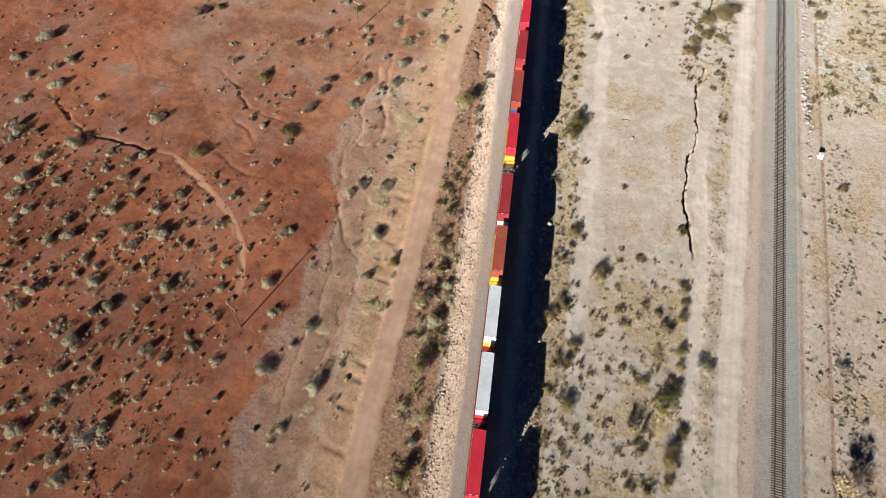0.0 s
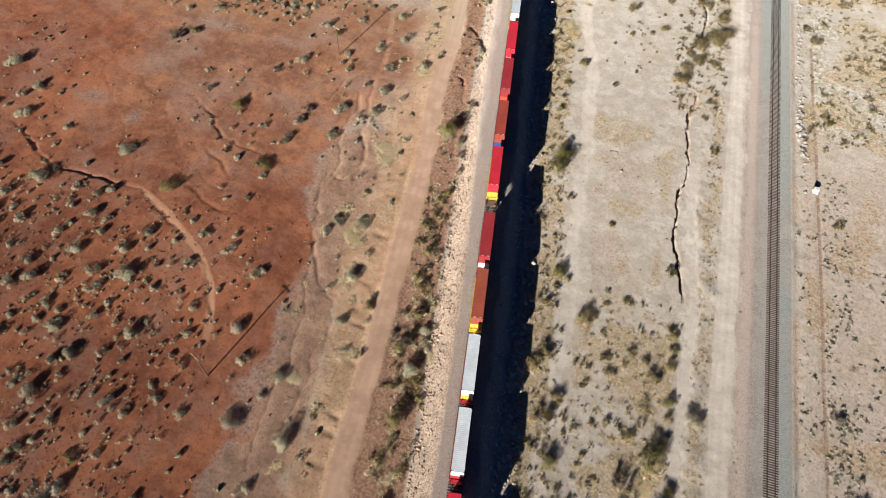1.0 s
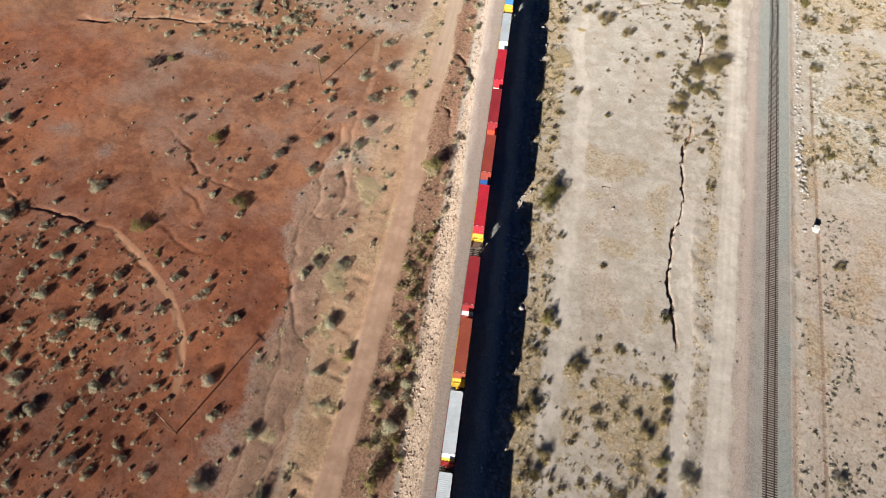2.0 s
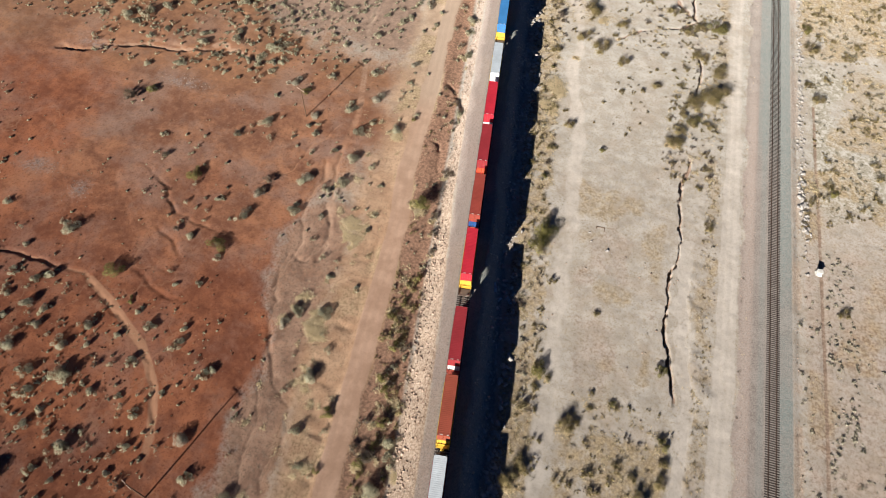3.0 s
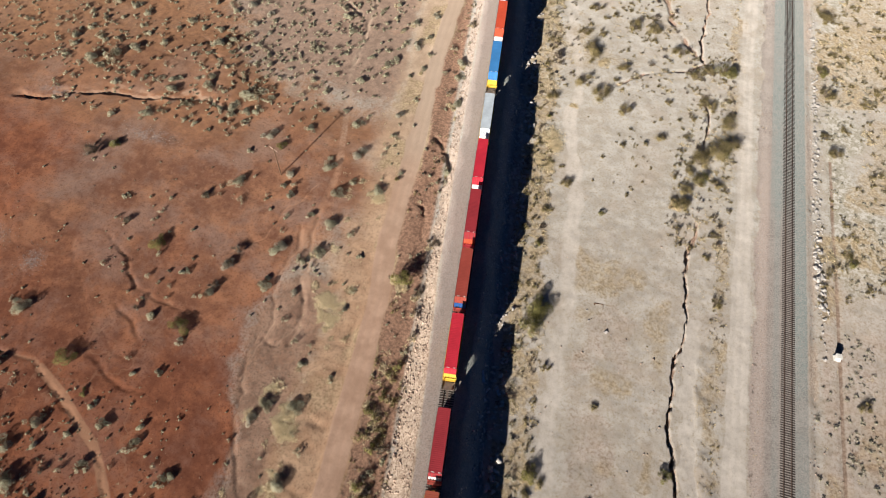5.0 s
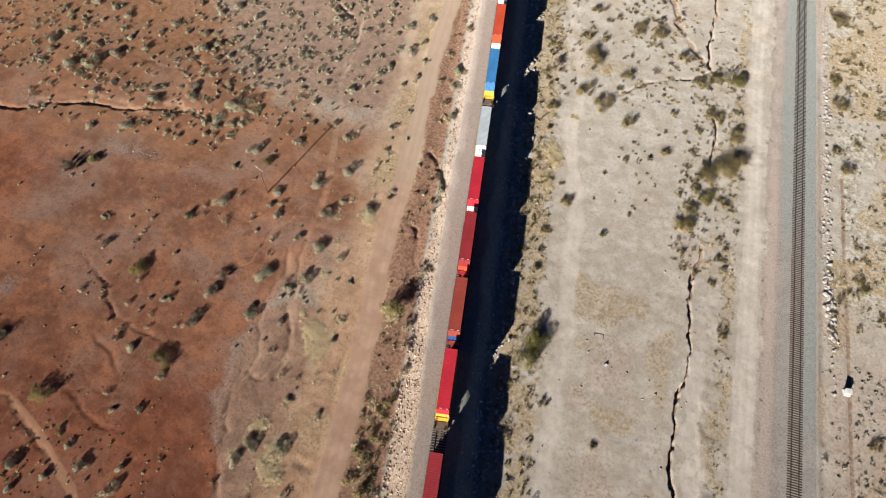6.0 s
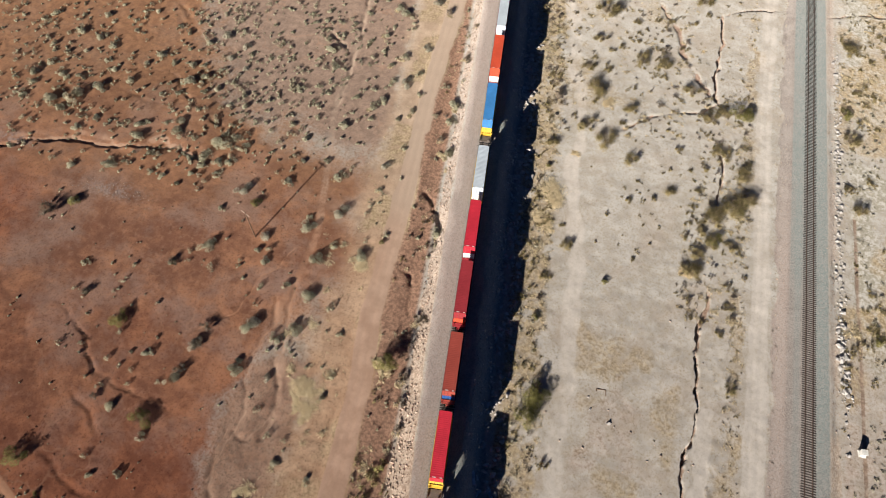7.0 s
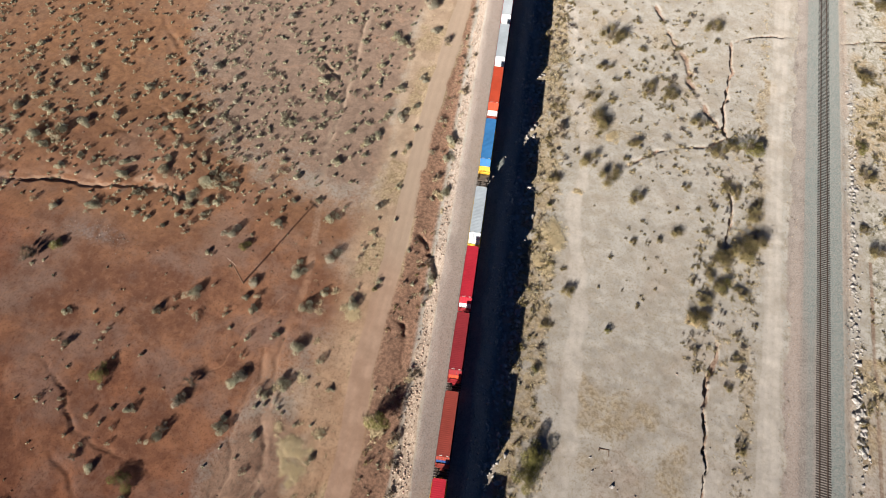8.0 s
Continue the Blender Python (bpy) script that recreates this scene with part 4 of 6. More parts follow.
for kind in LABELS:
    for i in range(6):
        seed = 100 + 17 * i + 1000 * list(LABELS).index(kind)
        st, lf = bush(kind, seed, 2000 if kind == "straw" else 1300, 16, 0.068)
        PROTO[kind, i] = (tris("trunk", st, TWIG), crown(lf, kind))
        st, lf = bush(kind, seed, 3600 if kind == "straw" else 2800, 22, 0.07 if kind == "straw" else 0.044)
        LARGE[kind, i] = (tris("trunk", st, TWIG), crown(lf, kind))
        RAW[kind, i] = bush(kind, seed + 7, 700, 8, {"bare": 0.075, "mesquite": 0.075, "straw": 0.24}.get(kind, 0.09))
        RAW[kind, i] = (RAW[kind, i][0], *crown_normals(RAW[kind, i][1], kind, leaf_rng))
        st, lf = bush(kind, seed + 9, 130, 4, 0.22)
        DENSE[kind, i] = (st, *crown_normals(lf, kind, leaf_rng))
rest = {k: [] for k in LABELS}


def plant(kind, x, y, z, r, rng, named=True):
    tall = {"creosote": 1.5 if -36 < x < 0 else 0.75 if x < -36 else 0.85, "bare": 1.05, "straw": 0.45, "sage": 1.0 if y < 70 else 0.82}.get(kind, 1.0)
    i = rng.randrange(6)
    turn, squeeze = rng.uniform(0, 360), rng.uniform(0.82, 1.18)
    if named:
        name, label, category, group = LABELS[kind]
        if r > 2.0:
            label = "large " + label
        elif r < 0.75:
            label = "small " + label
        top = tagged(new(name), label, category, group)
        top.matrix_basis = pose(x, y, z, 0, 0, turn) @ Matrix.Diagonal((r * squeeze, r / squeeze, r * tall * rng.uniform(0.85, 1.15), 1))
        shape = (LARGE if r > 1.9 else PROTO)[kind, i]
        child("trunk", shape[0], top)
        child("foliage", shape[1], top)
    else:
        rest[kind].append((i, x, y, z, r, radians(turn), squeeze))


def settle(places, kind, seed, named_over=0.0, limit=290, spread=1.0, skirt=None):
    """Set the plants of a list down on the ground; the smallest past the limit join the low scrub."""
    rng = random.Random(seed)
    order = sorted(places, key=lambda p: -p[2])
    zs = floor_z([p[0] for p in order], [p[1] for p in order])
    for n, ((x, y, r), z) in enumerate(zip(order, zs)):
        plant(kind, x, y, float(z) - 0.03, r * spread, rng, n < limit and r > named_over)
        if skirt and skirt(x, y) and rng.random() < 0.75:  # bleached grass at the sunny foot
            for _ in range(2):
                gx_, gy_ = x + r * rng.uniform(-0.8, 0.3), y - r * rng.uniform(0.2, 0.9)
                rest["straw"].append((rng.randrange(6), gx_, gy_, float(z) - 0.03, r * rng.uniform(0.45, 0.85), rng.uniform(0, 6.28), 1.0))


# where the larger plants stand: x, y, radius
BARE_EAST = [
    (33.4, 32.7, 2.4), (76.9, 32.8, 3.96), (78.9, 40.6, 1.48), (79.2, 45.7, 0.82), (-3.1, 194.9, 1.91),
]
BARE_WEST = [
    (-59.4, 30.2, 1.33), (-15.6, 47.4, 2.19), (-18.4, 49.1, 1.32), (-76.8, 50.6, 1.19), (-18, 55.3, 1.12), (-15.1, 72.7, 1.19),
    (-76.8, 87, 1.03), (-63.1, 96.6, 1.44), (-16.2, 97.6, 1.36), (-18.2, 102.7, 1.39), (-62.1, 102.9, 1.76), (-62.2, 106.7, 1.56),
    (-90.5, 107.2, 1.46), (-18.7, 107.5, 1.56), (-76.2, 118.9, 1.56), (-19.1, 120.7, 1.93), (-110.8, 123, 2.64), (-28.6, 169.9, 1.23),
    (-29.3, 197.9, 1.77), (-30, 211.1, 1), (-39, 215, 1.32),
]
CREOSOTE_EAST = [
    (18.4, 32.6, 2.37), (38.7, 37.9, 3.07), (41, 51.4, 1.66), (40.5, 67.2, 1.37), (29.6, 73.1, 0.83), (13.4, 76.6, 2.07),
    (38.3, 82.7, 1.58), (4, 129.5, 1.01), (17.6, 142.3, 0.97), (76.3, 145, 1.5), (-1.4, 170.8, 0.67), (34.4, 176, 0.42),
    (43.4, 200.9, 3.41), (70.5, 209.6, 2.16), (7.6, 106.6, 3.3), (7.3, 112.9, 3.5), (45.0, 170.5, 2.6), (40.2, 160.0, 2.0),
]
CREOSOTE_WEST = [
    (-70.7, 6.8, 1.65), (-9.3, 8.8, 2.04), (-13.1, 31.2, 2.15), (-111.7, 34.2, 1.14), (-23.9, 43, 0.76), (-26, 54.6, 1.59),
    (-14.6, 55.6, 1.46), (-16.1, 62.1, 1.15), (-17.4, 64.6, 1.16), (-77.5, 66.9, 1.11), (-17.4, 72, 1.31), (-84.6, 72.5, 2.58),
    (-20.6, 78.9, 0.86), (-65.9, 85.5, 2.56), (-80.6, 103.6, 2.33), (-23.3, 109.9, 2.72), (-106.1, 127.9, 1.75), (-33.1, 136.7, 0.67),
    (-64.9, 138.8, 1.58),
]
MESQUITE_EAST_1 = [
    (24.2, 15, 0.8), (25.7, 15.7, 0.69), (20.7, 18.3, 0.46), (33.7, 18.8, 1.51), (37.4, 19.3, 1.52), (25, 20.1, 0.81),
    (32.4, 21.1, 0.7), (40.8, 21.9, 1.66), (18.9, 23.9, 0.81), (24.1, 25.7, 1.05), (34.6, 27.3, 1.9), (40.8, 27.9, 3.36),
    (28, 31.5, 0.71), (43.1, 32.6, 1.71), (24.6, 33.5, 0.83), (14.6, 34.6, 1.43), (25.4, 35.6, 0.96), (20.8, 39, 0.84),
    (15.8, 40.7, 2.72), (20.3, 42, 1.22), (34, 42.1, 1.6), (40.6, 42.2, 1.87), (26.2, 42.4, 1.1), (28.9, 43.6, 1.11),
    (18.5, 46.2, 1.85), (41.3, 48.1, 1.52), (22.7, 49.8, 0.87), (23.3, 51.1, 0.76), (12.5, 52.3, 2.29), (23.4, 54.4, 0.9),
]
MESQUITE_EAST_2 = [
    (36.8, 55.8, 1.96), (13.4, 56.2, 2.19), (26.5, 57.1, 1.43), (35, 58.9, 1.19), (40.8, 59.8, 1.87), (40.8, 63.5, 1.35),
    (20.8, 66.1, 2.27), (22.9, 67.1, 1.07), (14.3, 67.3, 0.8), (10.9, 67.9, 1.61), (25, 70.9, 0.95), (24.9, 74.1, 0.83),
    (15.7, 75.2, 1.1), (23.2, 92.9, 1.03), (12.2, 98.9, 1.2), (77.2, 108.5, 1.66), 
    (45.8, 124.5, 1.68), (42.8, 136.6, 1.23), (3.6, 139.9, 1.4), (44.4, 143.6, 1.08), (7.5, 149.5, 1.99), (22.5, 149.5, 0.54),
    (36.8, 150, 2.56), (22.5, 150.2, 0.51), (34.3, 150.5, 1.83), (13.6, 152.3, 0.46), (5.1, 154.7, 0.89), (36.1, 154.9, 2.24),
]
MESQUITE_EAST_3 = [
    (25.8, 155.1, 0.52), (39.5, 158.6, 2.27), (33.6, 159.2, 0.92), (44, 159.3, 1.9), (27.5, 160, 0.38), (14.9, 160.5, 0.75),
    (27.3, 160.6, 0.39), (36.7, 161.9, 1.74), (33.2, 163.1, 0.53), (35.5, 164.9, 0.54), (39.9, 165.5, 3.49), (19.4, 165.8, 1.06),
    (17.6, 166.4, 0.4), (25.3, 167.7, 0.97), (34.3, 168.3, 0.82), (21.6, 168.6, 0.4), (43.9, 169.5, 3.94), (23.7, 170, 0.34),
    (29, 171, 1.78), (20.5, 172, 0.68), (35.1, 173.2, 1.11), (47.2, 173.3, 3.4), (9.1, 173.4, 0.34), (26.6, 176.3, 0.56),
    (18.1, 177.5, 2.21), (27.9, 177.9, 0.7), (73.7, 178.1, 2.27), (-1.2, 178.5, 2.07), (33, 179, 0.85), (45.5, 179.9, 3.17),
]
MESQUITE_EAST_4 = [
    (36.4, 180.5, 1.14), (11.1, 182.2, 3.22), (70.8, 183.9, 1.53), (18.5, 184.4, 0.43), (21.5, 184.4, 0.36), (29.5, 184.7, 1.15),
    (5.6, 186, 2.84), (41.2, 186.1, 1.9), (38.9, 186.6, 2.05), (14.1, 189, 1.15), (23, 189.1, 0.51), (26.2, 190.4, 0.73),
    (16.1, 194.6, 2.21), (36.4, 197.5, 2.27), (39.7, 199.8, 2.3), (5.4, 199.9, 3.74), (71.6, 200.3, 2.43), (-6.3, 201.8, 1.2),
    (30.9, 205.7, 2.64), (2.7, 207.1, 2.15), (7.7, 208.1, 1.54), (22.3, 213, 2.69), (16.5, 213.3, 2.85), (10.3, 217.7, 1.28),
    (4.4, 219.1, 2.09), (14.7, 221.2, 0.98), (-2.3, 222.6, 0.65), (20.8, 223.2, 0.82), (12.9, 228.9, 1.51), (-4.2, 229, 0.67),
]
MESQUITE_EAST_5 = [
    (18.7, 231.2, 1.19), (4, 231.3, 4.21), (22.5, 231.8, 1.36), (72.6, 233.4, 3.07), (29.6, 233.4, 1.03), (33, 237.8, 1.23),
    (10.3, 239.7, 1.22), (-2.2, 240.1, 1.22), (31.4, 243.2, 3.21), (24, 243.3, 1.24), (77.3, 264.4, 3.02),
]
PALE_EAST = [
    (46.1, 48.9, 2.18), (75.1, 56.7, 1.81),
]
PALE_WEST = [
    (-71.3, -2, 1.99), (-69.8, 1.1, 1.99), (-9.3, 15.3, 1.34), (-53.4, 111, 1.76), (-45.3, 142.1, 2.13), (-39.5, 157.9, 1.31),
    (-85.8, 178.8, 1.14), (-91.4, 181.3, 1.31), (-89, 186.4, 1.47), (-96, 188.6, 1.81), (-41.1, 199.5, 1.52), (-83.8, 212.4, 1.55),
    (-43.6, 218.2, 1.78),
]
SAGE_WEST_1 = [
    (-76.4, -13.2, 0.95), (-83.2, -11, 0.97), (-72.3, -10.3, 1.87), (-61.3, -9.4, 0.9), (-66.8, -8.3, 1.04), (-78.9, -8.3, 0.96),
    (-84.2, -7.5, 0.98), (-75.8, -7.1, 1.54), (-60, -6.6, 0.79), (-49.8, -6.3, 0.77), (-85.8, -3.3, 2.21), (-47.9, -2.8, 0.77),
    (-53.9, -2.6, 0.78), (-79.8, -2.3, 0.96), (-77.5, -1.9, 1.08), (-60.3, -1.9, 0.68), (-90.3, -0.5, 1.25), (-44.6, 0.1, 0.54),
    (-74.4, 0.3, 0.71), (-58.7, 1.1, 0.79), (-26.8, 1.3, 0.83), (-53.6, 1.3, 0.67), (-48.5, 1.5, 0.99), (-87.6, 1.9, 0.99),
    (-82.6, 2.3, 1.47), (-46.6, 2.6, 0.55), (-33.4, 2.8, 0.75), (-89.8, 3, 1), (-54.9, 3.3, 1.12), (-50.2, 3.8, 0.55),
]
SAGE_WEST_2 = [
    (-44.8, 4.9, 0.55), (-81.9, 5.3, 1.59), (-58.7, 5.7, 0.68), (-46.3, 6.3, 0.55), (-63.1, 7.1, 0.69), (-79.5, 7.9, 1.22),
    (-96.6, 8, 1.16), (-66.3, 8.7, 1.05), (-85.8, 9.3, 1.49), (-40.6, 9.3, 0.66), (-46.2, 9.5, 0.44), (-37.2, 9.7, 0.76),
    (-51.3, 9.7, 0.56), (-5.9, 10.7, 0.82), (-61, 11, 0.58), (-97.1, 11.7, 0.91), (-78.5, 12, 1.34), (-70.6, 12, 1.07),
    (-63.1, 12.2, 0.7), (-82.1, 12.5, 0.99), (-50.4, 13, 1.01), (-69.4, 14.7, 0.83), (-56, 15.1, 0.8), (-85.4, 15.8, 2.51),
    (-90.1, 16.9, 1.15), (-76.4, 17.4, 0.73), (-65.6, 17.9, 1.3), (-90.1, 18.6, 1.17), (-73.6, 19.8, 0.85), (-102.9, 20.5, 1.76),
]
SAGE_WEST_3 = [
    (-54.8, 20.7, 1.38), (-32.3, 21.6, 2.59), (-60.7, 22, 1.29), (-105.8, 22, 1.24), (-86, 23.1, 1.54), (-72.1, 23.9, 0.99),
    (-62.8, 24.2, 1.07), (-49.1, 24.8, 0.57), (-55.1, 24.9, 0.7), (-105, 25, 1.1), (-26.5, 25, 0.54), (-101.1, 25.1, 2.04),
    (-82.2, 25.2, 2.04), (-72.1, 27.2, 0.99), (-94.9, 27.6, 0.94), (-77, 28.1, 1.26), (-110.9, 28.2, 1.41), (-40.3, 28.6, 1.11),
    (-64, 28.9, 0.73), (-48.4, 30.2, 0.82), (-100.5, 30.5, 1.23), (-89.5, 30.9, 2.11), (-106.1, 31, 1.12), (-62.4, 31.3, 1.1),
    (-95.1, 31.4, 1.21), (-39.1, 33.6, 1.63), (-72.5, 33.8, 2.14), (-91, 34.4, 1.2), (-94.8, 35.1, 1.62), (-47.2, 35.1, 1.54),
]
SAGE_WEST_4 = [
    (-77.9, 35.4, 1.03), (-83.5, 35.5, 1.44), (-105.2, 37.2, 1.97), (-61.9, 37.3, 1.23), (-71.4, 37.7, 0.89), (-89.5, 38.5, 0.94),
    (-56, 38.7, 0.85), (-81.7, 39.3, 1.05), (-102, 40.1, 2.1), (-117.4, 41.3, 1.33), (-41.6, 41.3, 0.67), (-87.2, 41.4, 1.74),
    (-95.4, 42, 1.37), (-13.2, 43, 2.43), (-27.6, 43.2, 1.21), (-105.6, 43.6, 1.71), (-63.6, 43.9, 1.38), (-115.8, 44.2, 1.77),
    (-73.8, 45.4, 1.43), (-89.7, 45.6, 1.77), (-68.4, 45.8, 1.02), (-111.8, 46.6, 1.17), (-121.4, 47, 1.96), (-81.2, 47.4, 2.66),
    (-43.7, 48, 0.8), (-10.9, 48.7, 1.64), (-60.1, 49, 1.01), (-31, 49.4, 1.46), (-96.4, 50, 2.1), (-119.2, 50.2, 1.36),
]
SAGE_WEST_5 = [
    (-45, 50.4, 0.58), (-73.5, 52, 0.92), (-11.4, 52.5, 1.88), (-122.9, 52.9, 2.3), (-103.1, 52.9, 1.58), (-86.5, 53.3, 1.92),
    (-113.8, 53.5, 1.64), (-69.9, 53.5, 1.44), (-81.1, 54.9, 1.22), (-53.9, 55.1, 1.39), (-130.1, 55.2, 1.58), (-94.1, 55.6, 1.41),
    (-101.7, 55.9, 1.15), (-117.5, 56.3, 1.21), (-52.9, 57, 1.19), (-83.6, 58.3, 1.79), (-76.1, 58.5, 1.08), (-99.3, 59.1, 1.88),
    (-94.4, 59.3, 1.57), (-122.1, 59.4, 2.01), (-62.6, 59.6, 1.7), (-32.3, 60.9, 2.1), (-105.1, 60.9, 1.33), (-70, 61.5, 1.47),
    (-134.1, 63.1, 1.62), (-62.9, 64, 1.19), (-74.7, 64.7, 0.96), (-101.1, 65.3, 1.62), (-116.8, 65.6, 2.62), (-106.6, 65.9, 1.35),
]
SAGE_WEST_6 = [
    (-133.9, 66.1, 2.44), (-129.5, 66.4, 1.45), (-97.2, 67.3, 1.61), (-138.1, 67.7, 1.32), (-115, 69.8, 1.08), (-119.1, 71, 0.94),
    (-108.7, 73.2, 1.07), (-69.6, 73.4, 0.97), (-41.3, 74.3, 1.85), (-65.2, 74.7, 1.1), (-35.3, 75.3, 2.09), (-72.6, 76.1, 0.84),
    (-119.6, 76.7, 1.12), (-140.3, 77, 2.21), (-128.1, 77.1, 0.98), (-112.6, 77.1, 0.78), (-131.8, 78.5, 1.16), (-122.8, 79.2, 0.97),
    (-100.5, 80, 2.44), (-103.9, 81.4, 1.08), (-64.2, 82.3, 1.1), (-119.8, 82.7, 1.46), (-30.2, 83.4, 1), (-133.5, 84.8, 2.54),
    (-37.3, 84.9, 1.2), (-144, 85.4, 1.57), (-140.3, 85.4, 1.21), (-72.7, 86.5, 1.47), (-77.1, 89.2, 0.92), (-150.1, 90.1, 2.24),
]
SAGE_WEST_7 = [
    (-139.3, 90.1, 1.57), (-71.8, 91.3, 0.79), (-66.1, 93.2, 0.78), (-45.1, 93.2, 0.74), (-135.4, 93.5, 2.17), (-44.5, 93.8, 0.69),
    (-72.8, 94, 0.8), (-63.8, 94.3, 1.72), (-75.6, 94.5, 0.46), (-78.7, 95.1, 0.91), (-90, 95.3, 0.93), (-85.4, 96.3, 0.83),
    (-74.8, 97.3, 0.57), (-71.2, 97.9, 1.05), (-70.8, 98.8, 0.91), (-33.4, 99.1, 0.97), (-53, 99.6, 1.86), (-148, 100.6, 3.19),
    (-79.2, 101.1, 0.93), (-52.3, 101.6, 1.08), (-32.8, 104.2, 0.85), (-91, 106.5, 0.96), (-93.5, 107.4, 0.81), (-47.4, 108.6, 1.4),
    (-85.1, 109.1, 0.72), (-74.9, 109.1, 0.58), (-53.4, 109.8, 1.93), (-44.6, 111.4, 1.91), (-84.5, 112.1, 0.85), (-94.6, 113.7, 1.14),
]
SAGE_WEST_8 = [
    (-54.6, 114.9, 0.78), (-84.2, 116.2, 0.61), (-55.3, 118.4, 0.61), (-76.5, 118.7, 1.11), (-55.3, 119.4, 0.78), (-67.5, 119.8, 0.78),
    (-45.1, 119.9, 2.13), (-59.8, 120, 0.57), (-73.5, 120.6, 0.72), (-49.9, 120.7, 1.22), (-67.9, 120.7, 0.94), (-62.2, 122.5, 0.63),
    (-74.2, 122.9, 0.8), (-62.4, 123.6, 0.7), (-56.6, 124.7, 1.38), (-71, 125.2, 2.15), (-60, 127.3, 1.11), (-105.9, 127.8, 1.41),
    (-46.1, 128, 2.03), (-67.4, 128.2, 0.72), (-57.1, 128.4, 0.93), (-36.5, 132.2, 2.04), (-43.5, 133.5, 1.11), (-72, 135.3, 1.1),
    (-50.7, 136.1, 2.1), (-113.1, 136.8, 1.4), (-85.9, 138.6, 1.03), (-33, 139.2, 0.96), (-103.5, 139.3, 2.04), (-51.6, 139.4, 1.04),
]
SAGE_WEST_9 = [
    (-21.4, 139.6, 0.77), (-90.2, 139.9, 1.18), (-93.5, 140.4, 1.06), (-79.9, 141.5, 0.89), (-81.9, 142.7, 0.9), (-21.5, 142.8, 1.9),
    (-84.2, 142.8, 1.03), (-77.9, 143.9, 1.14), (-96.2, 145.2, 1.35), (-39.4, 146.1, 0.92), (-86.1, 146.4, 1.44), (-60.6, 146.9, 1.59),
    (-117.8, 147.5, 1.45), (-79.4, 147.6, 1.55), (-83.2, 148, 1.96), (-76.1, 148.9, 1.54), (-101.7, 149.1, 1.93), (-38.5, 150.6, 1.05),
    (-114.2, 150.7, 1.3), (-125, 151.6, 1.5), (-48.7, 152.2, 1.79), (-91.9, 152.4, 2.16), (-102.7, 152.5, 1.54), (-75, 153.5, 1.55),
    (-59.7, 153.7, 1.1), (-137.4, 153.8, 1.41), (-129.5, 154, 2.29), (-79.5, 154.5, 3.28), (-96.8, 155.1, 0.97), (-47, 155.2, 0.84),
]
SAGE_WEST_10 = [
    (-34.6, 155.3, 0.59), (-54, 155.4, 1.1), (-123.5, 155.9, 2.7), (-93.8, 156, 1.78), (-137.2, 157.9, 1.42), (-61.2, 160.5, 1.38),
    (-118.9, 160.7, 2.24), (-90.6, 161.1, 1.1), (-139.5, 161.2, 2.08), (-79.3, 161.2, 0.93), (-129.2, 162.1, 1.24), (-126.1, 163, 1.23),
    (-131.8, 163.1, 1.72), (-101.9, 163.2, 1), (-66.4, 164.2, 1.18), (-98.3, 164.3, 1.13), (-36.8, 164.7, 0.97), (-26, 165.3, 2.05),
    (-84.4, 165.5, 0.96), (-113, 165.6, 1.48), (-136.2, 165.9, 1.44), (-80.8, 166.6, 1.5), (-92.5, 166.9, 1.12), (-53.2, 167.5, 1.64),
    (-61.1, 168.3, 0.9), (-118.7, 168.4, 1.37), (-81.9, 168.8, 1.24), (-89.4, 169.2, 1.26), (-97.9, 169.7, 2.3), (-71.8, 169.7, 0.94),
]
SAGE_WEST_11 = [
    (-133.9, 169.9, 1.28), (-75.5, 170.3, 1.09), (-121.9, 170.7, 1.23), (-47.8, 171.5, 1.01), (-111.5, 172, 1.35), (-139.5, 172, 1.31),
    (-129.6, 172.2, 1.11), (-63.4, 172.2, 1.05), (-93.8, 172.3, 1.57), (-53.4, 172.3, 0.77), (-76.9, 172.5, 0.82), (-116.8, 172.7, 0.92),
    (-41.5, 173, 1.01), (-87, 173, 0.99), (-104.5, 174.6, 1.33), (-49.1, 175.3, 1.16), (-69, 175.3, 1.09), (-100.1, 175.4, 1.47),
    (-27.5, 176, 1.63), (-124.4, 176.1, 1.57), (-38.2, 176.1, 1.27), (-90, 176.2, 0.86), (-109.2, 176.4, 1.66), (-97, 176.4, 1.17),
    (-70, 176.7, 1.08), (-61.4, 176.7, 1.06), (-54, 177.6, 1.31), (-128.8, 177.7, 1.76), (-64.2, 178.4, 0.8), (-46.9, 178.5, 1.55),
]
SAGE_WEST_12 = [
    (-134.9, 178.8, 1.96), (-147.4, 180.1, 1.19), (-58.8, 180.5, 0.8), (-27.7, 181.3, 2.17), (-50.7, 181.6, 0.92), (-145.6, 182.7, 1.53),
    (-38, 182.8, 1.04), (-120.5, 183.2, 1.11), (-87, 183.6, 0.87), (-81, 184, 1), (-137.4, 184.2, 1), (-128.4, 184.8, 0.98),
    (-99.9, 185, 1.51), (-75.5, 185.7, 1), (-131.7, 186.4, 1.48), (-46.3, 186.5, 1.06), (-63.9, 186.6, 1.64), (-60.5, 186.7, 0.95),
    (-106.8, 186.9, 1.23), (-77.7, 187.4, 0.86), (-110.3, 188.3, 1.09), (-68.5, 188.4, 0.97), (-116.3, 189.5, 0.95), (-40.6, 190, 1.2),
    (-28.5, 190.1, 0.79), (-48.5, 191.2, 1.09), (-122, 191.4, 0.97), (-105.9, 191.7, 1.09), (-65.8, 192.5, 2.1), (-118.7, 192.5, 1.13),
]
